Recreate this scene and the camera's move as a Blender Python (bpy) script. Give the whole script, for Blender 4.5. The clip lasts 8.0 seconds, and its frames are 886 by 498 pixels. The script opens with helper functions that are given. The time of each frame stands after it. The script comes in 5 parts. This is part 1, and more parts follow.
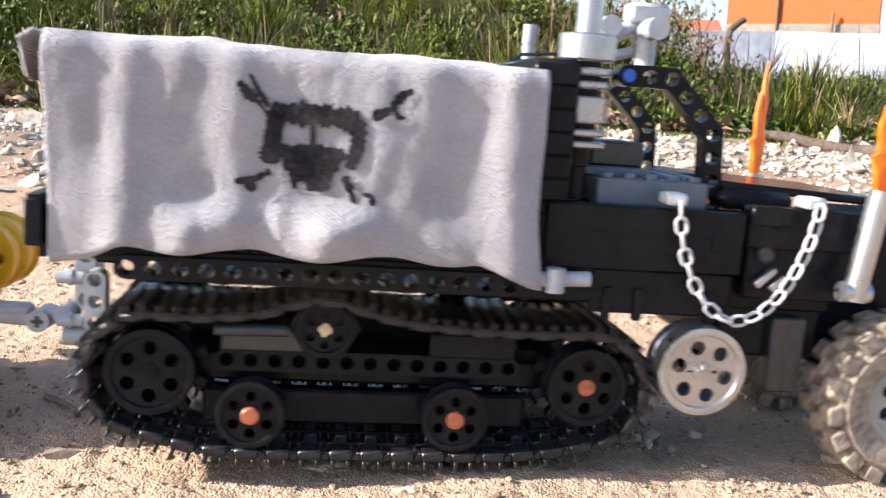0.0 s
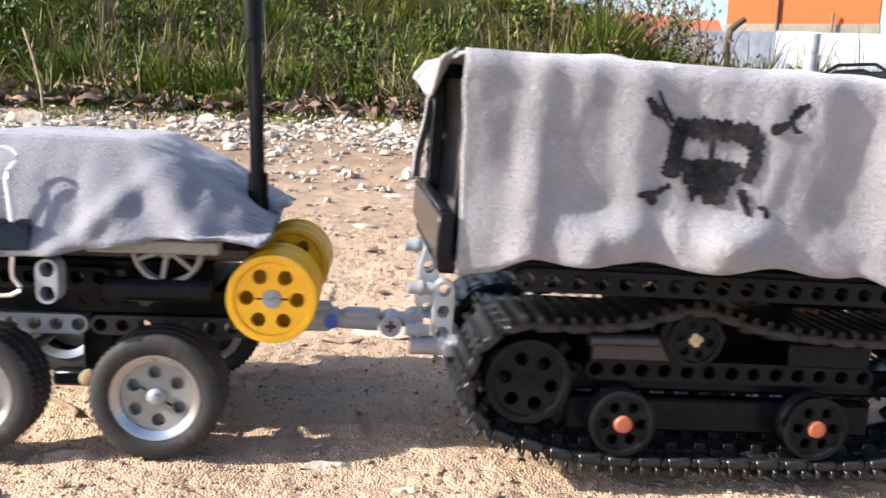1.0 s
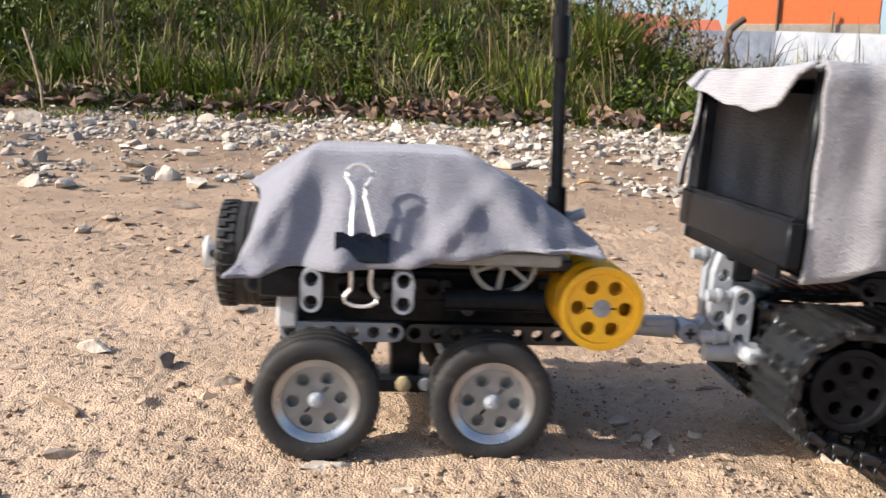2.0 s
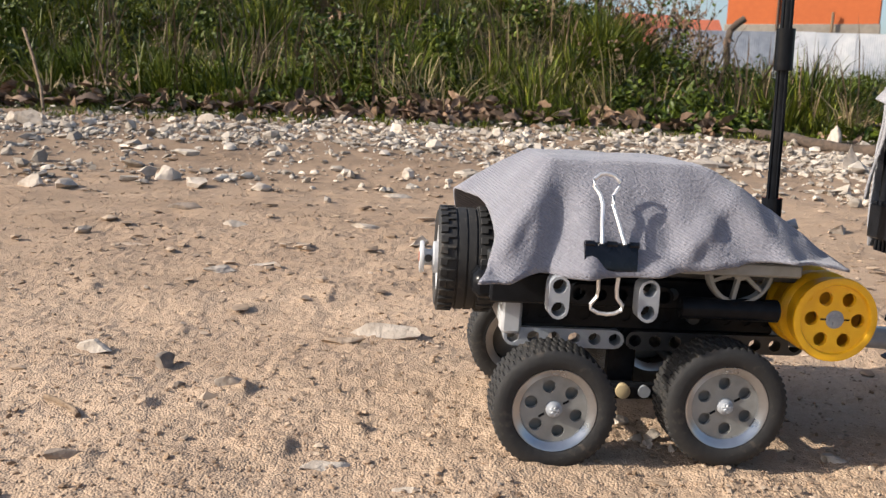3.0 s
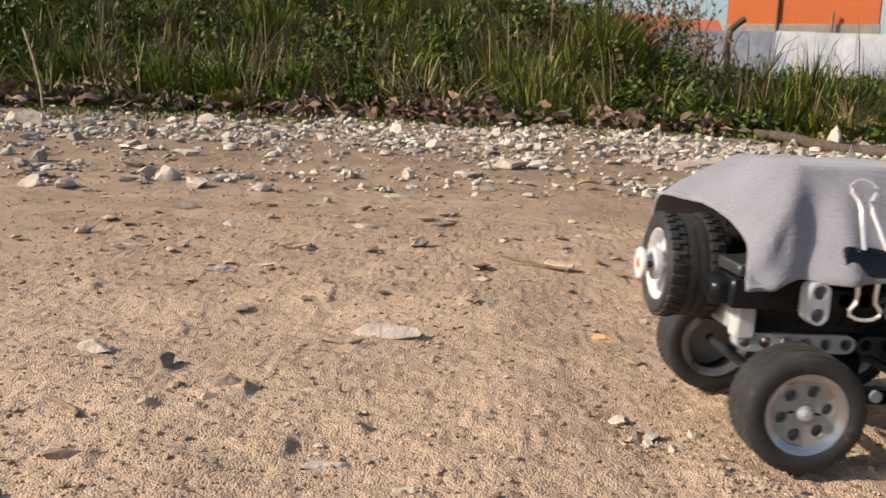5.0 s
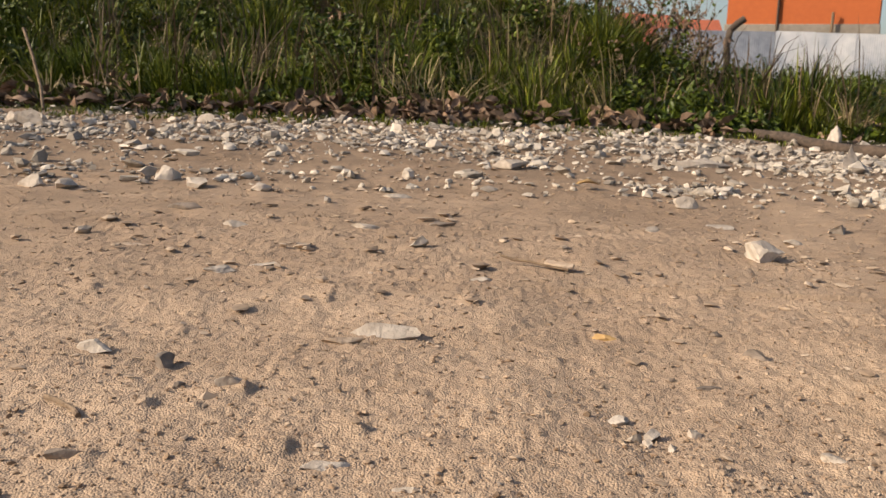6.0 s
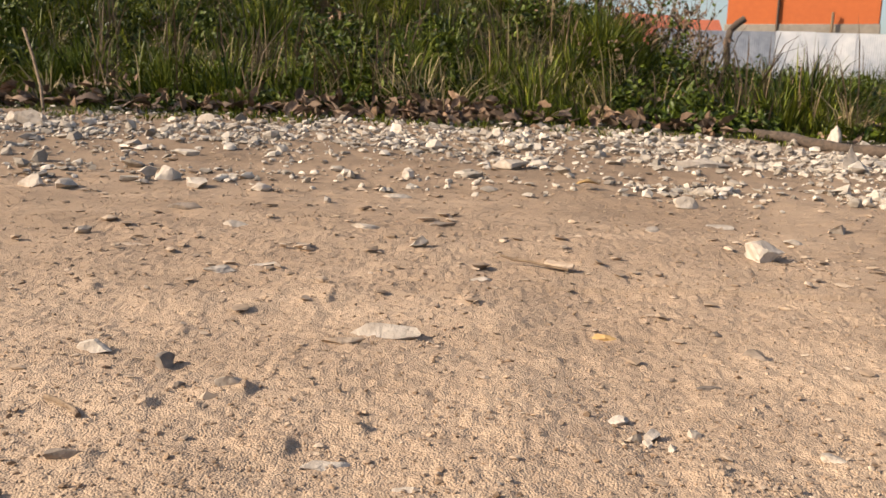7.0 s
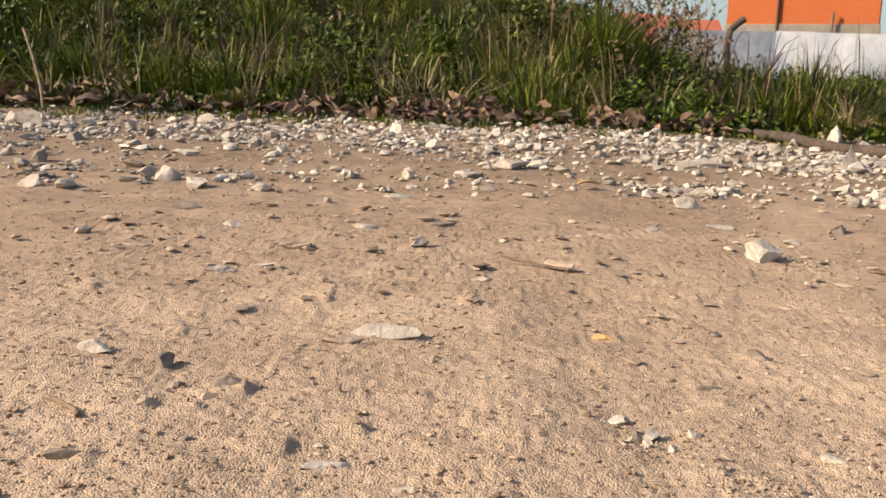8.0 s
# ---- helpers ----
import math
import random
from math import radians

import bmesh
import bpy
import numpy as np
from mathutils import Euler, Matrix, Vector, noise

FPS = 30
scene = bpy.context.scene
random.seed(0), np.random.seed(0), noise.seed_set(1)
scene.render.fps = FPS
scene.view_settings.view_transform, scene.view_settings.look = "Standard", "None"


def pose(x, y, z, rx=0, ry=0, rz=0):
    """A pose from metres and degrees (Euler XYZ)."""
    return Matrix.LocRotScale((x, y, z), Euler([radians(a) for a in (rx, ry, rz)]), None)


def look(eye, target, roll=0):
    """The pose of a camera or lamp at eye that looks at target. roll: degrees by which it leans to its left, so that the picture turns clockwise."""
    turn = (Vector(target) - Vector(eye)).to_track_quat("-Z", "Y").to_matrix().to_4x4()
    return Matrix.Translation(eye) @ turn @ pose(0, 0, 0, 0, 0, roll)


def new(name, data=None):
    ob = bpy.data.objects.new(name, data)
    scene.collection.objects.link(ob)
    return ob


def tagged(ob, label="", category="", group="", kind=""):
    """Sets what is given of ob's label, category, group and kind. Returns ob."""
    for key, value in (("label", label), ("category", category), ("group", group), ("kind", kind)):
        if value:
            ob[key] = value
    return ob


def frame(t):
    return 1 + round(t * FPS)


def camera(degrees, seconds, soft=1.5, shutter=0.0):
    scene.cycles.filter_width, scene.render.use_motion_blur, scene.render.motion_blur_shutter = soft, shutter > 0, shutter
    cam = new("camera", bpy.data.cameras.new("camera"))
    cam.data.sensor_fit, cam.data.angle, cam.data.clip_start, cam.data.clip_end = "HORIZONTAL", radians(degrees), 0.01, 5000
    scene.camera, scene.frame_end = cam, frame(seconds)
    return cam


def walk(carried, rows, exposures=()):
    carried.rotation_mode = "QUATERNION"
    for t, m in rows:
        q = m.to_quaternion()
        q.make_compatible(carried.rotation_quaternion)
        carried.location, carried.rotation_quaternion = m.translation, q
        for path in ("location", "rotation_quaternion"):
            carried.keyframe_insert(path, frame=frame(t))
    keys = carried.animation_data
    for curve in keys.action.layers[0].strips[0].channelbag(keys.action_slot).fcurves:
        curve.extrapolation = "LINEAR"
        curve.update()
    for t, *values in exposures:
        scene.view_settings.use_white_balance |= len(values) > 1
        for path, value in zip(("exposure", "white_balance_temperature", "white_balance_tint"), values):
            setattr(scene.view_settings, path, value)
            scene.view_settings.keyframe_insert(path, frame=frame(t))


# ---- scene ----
SEC = 8.0
cam = camera(52.2, SEC, soft=1.3, shutter=0.35)
cam.data.dof.use_dof, cam.data.dof.focus_distance, cam.data.dof.aperture_fstop = True, 0.45, 41.0
EYE = Vector((0, 0, 0.131))
AIM = EYE + Vector((0, math.cos(0.16778), -math.sin(0.16778)))
STAND = look(EYE, AIM, 2.0)
walk(cam, [(0.0, STAND), (SEC, STAND)],
     exposures=[(0.0, 1.50, 5980, 14), (0.8, 1.39, 5980, 13), (1.5, 1.07, 6000, 12), (2.2, 0.78, 6070, 12), (3.3, 0.46, 6240, 12), (4.5, 0.47, 6330, 13), (4.7, 0.44, 6400, 13), (5.8, 0.17, 6850, 14), (6.05, 0.20, 6900, 14), (6.4, 0.43, 6900, 14), (7.0, 0.47, 6900, 14), (8.0, 0.48, 6900, 14)])

# ---- light ----
SUN = Vector((-0.86, -0.20, 0.50)).normalized()
world = bpy.data.worlds.new("sky")
scene.world = world
world.use_nodes = True
wn = world.node_tree
sky = wn.nodes.new("ShaderNodeTexSky")
sky.sky_type = 'NISHITA'
sky.sun_disc = False
sky.sun_elevation = math.asin(SUN.z)
sky.sun_rotation = math.atan2(SUN.x, SUN.y)
sky.air_density, sky.dust_density = 1.0, 2.5
wn.links.new(sky.outputs[0], wn.nodes["Background"].inputs[0])
wn.nodes["Background"].inputs[1].default_value = 0.12
sun = new("sun", bpy.data.lights.new("sun", 'SUN'))
sun.data.energy, sun.data.angle, sun.data.color = 4.8, radians(0.55), (1.0, 0.90, 0.74)
sun.matrix_world = look((0, 0, 5), Vector((0, 0, 5)) - SUN)
# ---- materials ----
def mat(name, a, b=None, rough=0.5, metal=0.0, fine=300.0, broad=30.0, bump=0.0, bump_scale=None, spec=0.5, mix=0.5, rvar=0.1, dust=0.0, trans=0.0, sheen=0.0):
    """A surface with colour, gloss and relief that vary at a broad and a fine scale; dust: a share of pale dry dirt in patches."""
    m = bpy.data.materials.new(name)
    m.use_nodes = True
    t = m.node_tree
    N, L = t.nodes, t.links
    p = N["Principled BSDF"]
    co = N.new("ShaderNodeTexCoord")
    n1 = N.new("ShaderNodeTexNoise"); n1.inputs["Scale"].default_value = broad; n1.inputs["Detail"].default_value = 4
    n2 = N.new("ShaderNodeTexNoise"); n2.inputs["Scale"].default_value = fine; n2.inputs["Detail"].default_value = 6
    L.new(co.outputs["Object"], n1.inputs["Vector"]); L.new(co.outputs["Object"], n2.inputs["Vector"])
    s = N.new("ShaderNodeMath"); s.operation = 'MULTIPLY_ADD'
    L.new(n2.outputs[0], s.inputs[0]); s.inputs[1].default_value = mix
    h = N.new("ShaderNodeMath"); h.operation = 'MULTIPLY'; L.new(n1.outputs[0], h.inputs[0]); h.inputs[1].default_value = 1 - mix
    L.new(h.outputs[0], s.inputs[2])
    r = N.new("ShaderNodeValToRGB")
    r.color_ramp.elements[0].position, r.color_ramp.elements[1].position = 0.36, 0.64
    b = b or tuple(min(1, c * 1.25) for c in a)
    r.color_ramp.elements[0].color, r.color_ramp.elements[1].color = (*a, 1), (*b, 1)
    L.new(s.outputs[0], r.inputs[0])
    colour = r.outputs[0]
    if dust:
        d = N.new("ShaderNodeValToRGB")
        d.color_ramp.elements[0].position, d.color_ramp.elements[1].position = 0.62 - 0.25 * dust, 0.80 - 0.2 * dust
        d.color_ramp.elements[1].color = (dust, dust, dust, 1)
        L.new(s.outputs[0], d.inputs[0])
        x = N.new("ShaderNodeMix"); x.data_type = 'RGBA'
        L.new(d.outputs[0], x.inputs[0]); L.new(colour, x.inputs[6]); x.inputs[7].default_value = (0.36, 0.27, 0.19, 1)
        colour = x.outputs[2]
    L.new(colour, p.inputs["Base Color"])
    q = N.new("ShaderNodeMapRange"); q.inputs[3].default_value, q.inputs[4].default_value = max(0.03, rough - rvar), min(1, rough + rvar)
    L.new(s.outputs[0], q.inputs[0]); L.new(q.outputs[0], p.inputs["Roughness"])
    p.inputs["Metallic"].default_value, p.inputs["Specular IOR Level"].default_value = metal, spec
    p.inputs["Transmission Weight"].default_value = trans
    p.inputs["Sheen Weight"].default_value = sheen
    if bump:
        n3 = N.new("ShaderNodeTexNoise"); n3.inputs["Scale"].default_value = bump_scale or fine; n3.inputs["Detail"].default_value = 5
        L.new(co.outputs["Object"], n3.inputs["Vector"])
        u = N.new("ShaderNodeBump"); u.inputs["Strength"].default_value = bump; u.inputs["Distance"].default_value = 0.6 / (bump_scale or fine)
        L.new(n3.outputs[0], u.inputs["Height"]); L.new(u.outputs[0], p.inputs["Normal"])
    return m


def tint_pieces(m, low, high, island=False):
    """Lets each piece take its own colour between low and high."""
    t = m.node_tree
    p = t.nodes["Principled BSDF"]
    old = p.inputs["Base Color"].links[0].from_socket
    i = t.nodes.new("ShaderNodeNewGeometry") if island else t.nodes.new("ShaderNodeObjectInfo")
    r = t.nodes.new("ShaderNodeValToRGB")
    r.color_ramp.elements[0].color, r.color_ramp.elements[1].color = (*low, 1), (*high, 1)
    t.links.new(i.outputs["Random Per Island" if island else "Random"], r.inputs[0])
    x = t.nodes.new("ShaderNodeMix"); x.data_type = 'RGBA'; x.blend_type = 'MULTIPLY'; x.inputs[0].default_value = 1
    t.links.new(old, x.inputs[6]); t.links.new(r.outputs[0], x.inputs[7]); t.links.new(x.outputs[2], p.inputs["Base Color"])
    return m


def woven(name, a, b):
    """Grey cotton knit: fine slanting ribs over a soft fuzzy ground."""
    m = mat(name, a, b, rough=0.95, fine=900, broad=45, bump=1.0, bump_scale=900, spec=0.15, mix=0.45, rvar=0.04, sheen=0.25)
    t = m.node_tree
    u = next(n for n in t.nodes if n.type == 'BUMP')
    w = t.nodes.new("ShaderNodeTexWave"); w.inputs["Scale"].default_value = 310; w.inputs["Distortion"].default_value = 2.2; w.inputs["Detail"].default_value = 2
    w.inputs["Detail Scale"].default_value = 0.6
    g = t.nodes.new("ShaderNodeMapping"); g.inputs["Rotation"].default_value = (0, radians(62), 0)
    co = next(n for n in t.nodes if n.type == 'TEX_COORD')
    t.links.new(co.outputs["Object"], g.inputs[0]); t.links.new(g.outputs[0], w.inputs["Vector"])
    v = t.nodes.new("ShaderNodeBump"); v.inputs["Strength"].default_value = 0.4; v.inputs["Distance"].default_value = 0.0006
    t.links.new(w.outputs[1], v.inputs["Height"]); t.links.new(u.outputs[0], v.inputs["Normal"])
    t.links.new(v.outputs[0], t.nodes["Principled BSDF"].inputs["Normal"])
    return m


BLACK = mat("black_plastic", (0.0060, 0.0068, 0.0085), (0.0120, 0.0132, 0.0160), rough=0.20, fine=260, broad=60, bump=0.05, spec=0.10)
TREAD = mat("track_plastic", (0.0090, 0.0098, 0.0112), (0.0220, 0.0228, 0.0240), rough=0.30, fine=300, broad=70, bump=0.08, spec=0.32, dust=0.10)
RUBBER = mat("tyre_rubber", (0.012, 0.012, 0.013), (0.026, 0.025, 0.024), rough=0.72, fine=400, broad=90, bump=0.15, dust=0.22)
DUSTY = mat("dusty_rubber", (0.10, 0.085, 0.07), (0.34, 0.28, 0.22), rough=0.9, fine=350, broad=80, bump=0.3, dust=0.5)
DGREY = mat("dark_grey_plastic", (0.020, 0.022, 0.024), (0.036, 0.038, 0.040), rough=0.36, fine=260, broad=50, bump=0.04, dust=0.12)
SLATE = mat("slate_grey_plastic", (0.085, 0.105, 0.13), (0.11, 0.135, 0.165), rough=0.35, fine=260, broad=50, bump=0.04, dust=0.1)
LGREY = mat("light_grey_plastic", (0.25, 0.268, 0.295), (0.34, 0.36, 0.39), rough=0.32, fine=260, broad=50, bump=0.04, dust=0.1)
BGREY = mat("hub_grey_plastic", (0.20, 0.20, 0.19), (0.27, 0.27, 0.255), rough=0.4, fine=260, broad=50, bump=0.04, dust=0.15)
SILVER = mat("silver_paint", (0.33, 0.34, 0.36), (0.42, 0.43, 0.45), rough=0.28, metal=0.85, fine=500, broad=60, mix=0.2, rvar=0.04)
WHITE = mat("pale_grey_plastic", (0.40, 0.41, 0.43), (0.50, 0.51, 0.53), rough=0.35, fine=260, broad=50, bump=0.03)
YELLOW = mat("yellow_plastic", (0.82, 0.42, 0.010), (0.90, 0.50, 0.014), rough=0.30, fine=260, broad=40, bump=0.03)
FLAME = mat("orange_plastic", (0.85, 0.13, 0.01), (0.95, 0.28, 0.015), rough=0.18, fine=200, broad=90, trans=0.35)
REDDISH = mat("red_brown_plastic", (0.33, 0.085, 0.04), (0.42, 0.12, 0.06), rough=0.4, fine=300, broad=80)
TAN = mat("tan_plastic", (0.46, 0.36, 0.20), (0.56, 0.46, 0.28), rough=0.4, fine=300, broad=80)
BLUE = mat("blue_plastic", (0.01, 0.08, 0.42), (0.015, 0.11, 0.5), rough=0.3, fine=300, broad=80)
STEEL = mat("bright_wire", (0.78, 0.76, 0.74), (0.86, 0.84, 0.82), rough=0.34, metal=0.7, fine=500, broad=80, rvar=0.06)
CLIPBLACK = mat("black_enamel", (0.004, 0.005, 0.008), (0.008, 0.010, 0.015), rough=0.16, fine=300, broad=60, spec=0.3)
CLOTH = woven("grey_knit", (0.230, 0.226, 0.243), (0.325, 0.320, 0.341))
CLOTH_DARK = woven("dark_grey_knit", (0.165, 0.165, 0.195), (0.230, 0.230, 0.265))
INK = mat("black_marker", (0.006, 0.006, 0.008), (0.040, 0.038, 0.042), rough=0.9, fine=900, broad=200, bump=0.4, bump_scale=1600, spec=0.1)
SAND = mat("dry_sandy_dirt", (0.362, 0.260, 0.180), (0.462, 0.343, 0.243), rough=0.95, fine=300, broad=7.0, bump=1.0, bump_scale=260, spec=0.12, mix=0.5)


def add_grains(m):
    """Rounded sand grains and small clods as relief, over the material's own bump."""
    t = m.node_tree
    u = next(n for n in t.nodes if n.type == 'BUMP')
    u.inputs["Strength"].default_value, u.inputs["Distance"].default_value = 0.6, 0.0008
    co = next(n for n in t.nodes if n.type == 'TEX_COORD')
    for scale, depth, strength in ((520, 0.0008, 0.25), (1050, 0.0007, 0.80)):
        v = t.nodes.new("ShaderNodeTexVoronoi")
        v.inputs["Scale"].default_value = scale
        k = t.nodes.new("ShaderNodeMath"); k.operation = 'SUBTRACT'; k.inputs[0].default_value = 1.0
        w = t.nodes.new("ShaderNodeBump"); w.inputs["Strength"].default_value, w.inputs["Distance"].default_value = strength, depth
        t.links.new(co.outputs["Object"], v.inputs["Vector"]); t.links.new(v.outputs["Distance"], k.inputs[1]); t.links.new(k.outputs[0], w.inputs["Height"])
        t.links.new(u.outputs[0], w.inputs["Normal"])
        u = w
    t.links.new(u.outputs[0], t.nodes["Principled BSDF"].inputs["Normal"])


def add_far_brown(m):
    """Multiplies the colour darker and slightly browner, in patches, as y grows."""
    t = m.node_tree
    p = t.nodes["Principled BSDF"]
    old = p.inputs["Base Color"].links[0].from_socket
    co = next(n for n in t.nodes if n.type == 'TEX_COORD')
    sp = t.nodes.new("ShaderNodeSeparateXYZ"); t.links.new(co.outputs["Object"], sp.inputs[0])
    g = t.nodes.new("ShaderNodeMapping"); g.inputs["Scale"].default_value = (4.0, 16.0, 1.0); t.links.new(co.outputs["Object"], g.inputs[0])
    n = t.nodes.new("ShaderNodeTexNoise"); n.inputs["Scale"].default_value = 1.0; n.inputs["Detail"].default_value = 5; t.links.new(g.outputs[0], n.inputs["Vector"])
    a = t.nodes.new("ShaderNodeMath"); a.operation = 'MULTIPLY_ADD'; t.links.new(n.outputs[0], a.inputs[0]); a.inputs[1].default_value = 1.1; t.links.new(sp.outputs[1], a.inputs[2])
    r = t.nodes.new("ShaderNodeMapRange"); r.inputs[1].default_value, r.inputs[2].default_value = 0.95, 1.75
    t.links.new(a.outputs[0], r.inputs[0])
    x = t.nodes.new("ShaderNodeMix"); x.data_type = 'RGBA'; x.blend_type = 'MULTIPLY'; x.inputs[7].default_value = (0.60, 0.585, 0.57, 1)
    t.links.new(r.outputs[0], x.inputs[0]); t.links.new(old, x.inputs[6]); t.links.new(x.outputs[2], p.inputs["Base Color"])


add_grains(SAND)
add_far_brown(SAND)
STONE = tint_pieces(mat("limestone", (0.37, 0.315, 0.258), (0.60, 0.53, 0.455), rough=0.9, fine=160, broad=30, bump=0.6, bump_scale=260, spec=0.2, mix=0.4), (0.72, 0.70, 0.68), (1.0, 1.0, 1.0))
PEBBLE = tint_pieces(mat("gravel", (0.43, 0.375, 0.31), (0.70, 0.635, 0.555), rough=0.92, fine=140, broad=20, bump=0.5, bump_scale=300, spec=0.2), (0.40, 0.385, 0.37), (1.0, 0.99, 0.975), True)
CRUMB = tint_pieces(mat("soil_crumbs", (0.30, 0.21, 0.14), (0.46, 0.34, 0.24), rough=0.95, fine=140, broad=20, spec=0.1), (0.55, 0.52, 0.5), (1.0, 1.0, 1.0), True)
DARKSTONE = mat("dark_flint", (0.14, 0.11, 0.085), (0.27, 0.215, 0.17), rough=0.8, fine=160, broad=40, bump=0.5, bump_scale=260)
OCHRE = mat("ochre_earth", (0.33, 0.20, 0.075), (0.46, 0.31, 0.14), rough=0.8, fine=160, broad=60, bump=0.3)
BARK = mat("dry_bark", (0.10, 0.065, 0.04), (0.24, 0.17, 0.11), rough=0.9, fine=160, broad=40, bump=0.7, bump_scale=140)
DARKBARK = mat("wet_bark", (0.035, 0.025, 0.018), (0.10, 0.07, 0.05), rough=0.9, fine=160, broad=40, bump=0.7, bump_scale=140)
SOIL = mat("verge_soil", (0.022, 0.024, 0.010), (0.075, 0.062, 0.030), rough=0.97, fine=40, broad=5, bump=0.8, bump_scale=60, spec=0.1)
GRASS = tint_pieces(mat("grass_blades", (0.050, 0.098, 0.011), (0.180, 0.228, 0.029), rough=0.5, fine=30, broad=4.0, spec=0.25), (0.10, 0.16, 0.10), (1.5, 1.2, 0.9), True)
DRYSTEM = tint_pieces(mat("dry_stems", (0.085, 0.055, 0.030), (0.19, 0.13, 0.07), rough=0.8, fine=60, broad=6), (0.5, 0.48, 0.45), (1.2, 1.15, 1.1), True)
STRAW = tint_pieces(mat("dry_straw", (0.27, 0.20, 0.09), (0.42, 0.33, 0.17), rough=0.7, fine=30, broad=3), (0.5, 0.48, 0.45), (1.1, 1.1, 1.1), True)
WEED = tint_pieces(mat("weed_leaves", (0.022, 0.048, 0.006), (0.095, 0.125, 0.015), rough=0.5, fine=60, broad=5, spec=0.25), (0.12, 0.18, 0.10), (1.5, 1.35, 0.9), True)
GRIT = tint_pieces(mat("dusty_grit", (0.38, 0.285, 0.20), (0.56, 0.45, 0.35), rough=0.95, fine=140, broad=20, spec=0.1), (0.50, 0.47, 0.45), (1.0, 1.0, 1.0), True)
TANSTONE = mat("dirt_coloured_stone", (0.33, 0.245, 0.175), (0.52, 0.41, 0.31), rough=0.92, fine=180, broad=40, bump=0.6, bump_scale=300, spec=0.2)
LEAFPIECE = tint_pieces(mat("curled_leaf", (0.13, 0.085, 0.055), (0.34, 0.25, 0.18), rough=0.8, fine=160, broad=30, bump=0.4), (0.3, 0.27, 0.26), (1.35, 1.25, 1.15))
# bluish shade on the fence's left end, put into the sheet colour
SHEET_SHADED = mat("shaded_sheet", (0.15, 0.17, 0.21), (0.27, 0.29, 0.33), rough=0.55, metal=0.25, fine=5, broad=0.5)
DEADLEAF = tint_pieces(mat("dead_leaves", (0.14, 0.092, 0.065), (0.32, 0.235, 0.17), rough=0.8, fine=120, broad=20, bump=0.3), (0.22, 0.20, 0.19), (1.3, 1.15, 1.0), True)
RENDER_O = mat("orange_render", (0.40, 0.098, 0.026), (0.47, 0.120, 0.034), rough=0.9, fine=6, broad=0.5, bump=0.2, bump_scale=40)
CONCRETE = mat("brown_grey_concrete", (0.19, 0.165, 0.135), (0.28, 0.245, 0.205), rough=0.9, fine=8, broad=0.8, bump=0.3, bump_scale=20)
SHEET = mat("painted_sheet", (0.30, 0.325, 0.37), (0.58, 0.575, 0.575), rough=0.5, metal=0.0, fine=5, broad=0.9, mix=0.25)
ROOF = mat("red_roof_tiles", (0.30, 0.075, 0.04), (0.42, 0.12, 0.06), rough=0.85, fine=6, broad=0.6)
PLASTER = mat("pale_plaster", (0.62, 0.60, 0.57), (0.72, 0.70, 0.67), rough=0.9, fine=5, broad=0.5)
PANE = mat("window_glass", (0.02, 0.022, 0.025), (0.03, 0.033, 0.036), rough=0.08, fine=5, broad=0.5, rvar=0.04)
# ---- building helpers ----
def mesh_of(name, bm, material, crease=38):
    bmesh.ops.recalc_face_normals(bm, faces=bm.faces[:])
    for f in bm.faces:
        f.smooth = True
    for e in bm.edges:
        if len(e.link_faces) == 2 and e.calc_face_angle() > radians(crease):
            e.smooth = False
    me = bpy.data.meshes.new(name)
    bm.to_mesh(me)
    bm.free()
    me.materials.append(material)
    return me


def part(name, bm, material, parent, label="", at=None, crease=38):
    """Links a bmesh as one mesh object under a thing or under a part."""
    ob = new(name, mesh_of(name, bm, material, crease) if isinstance(bm, bmesh.types.BMesh) else bm)
    ob.parent = parent
    if at is not None:
        ob.matrix_basis = at
    if label:
        tagged(ob, label)
    return ob


def thing(name, label, category, group="", at=None):
    ob = new(name)
    ob.empty_display_size = 0.02
    if at is not None:
        ob.matrix_basis = at
    return tagged(ob, label, category, group)


def B():
    return bmesh.new()


MM = 0.001


def box(bm, x0, x1, y0, y1, z0, z1, bev=0.4, m=None):
    """A bevelled block, in millimetres."""
    g = bmesh.ops.create_cube(bm, size=1.0)
    S = Matrix.Translation(((x0 + x1) / 2 * MM, (y0 + y1) / 2 * MM, (z0 + z1) / 2 * MM)) @ Matrix.Diagonal(((x1 - x0) * MM, (y1 - y0) * MM, (z1 - z0) * MM, 1))
    bmesh.ops.transform(bm, matrix=(m or Matrix()) @ S, verts=g["verts"])
    if bev:
        es = list({e for v in g["verts"] for e in v.link_edges})
        bmesh.ops.bevel(bm, geom=es, offset=bev * MM, segments=1, affect='EDGES')
    return bm


def rod(bm, p, q, r, seg=14, r2=None):
    """A round bar from p to q, in millimetres."""
    p, q = Vector(p) * MM, Vector(q) * MM
    d = q - p
    m = Matrix.Translation((p + q) / 2) @ d.to_track_quat('Z', 'Y').to_matrix().to_4x4()
    bmesh.ops.create_cone(bm, cap_ends=True, segments=seg, radius1=r * MM, radius2=(r if r2 is None else r2) * MM, depth=d.length, matrix=m)
    return bm


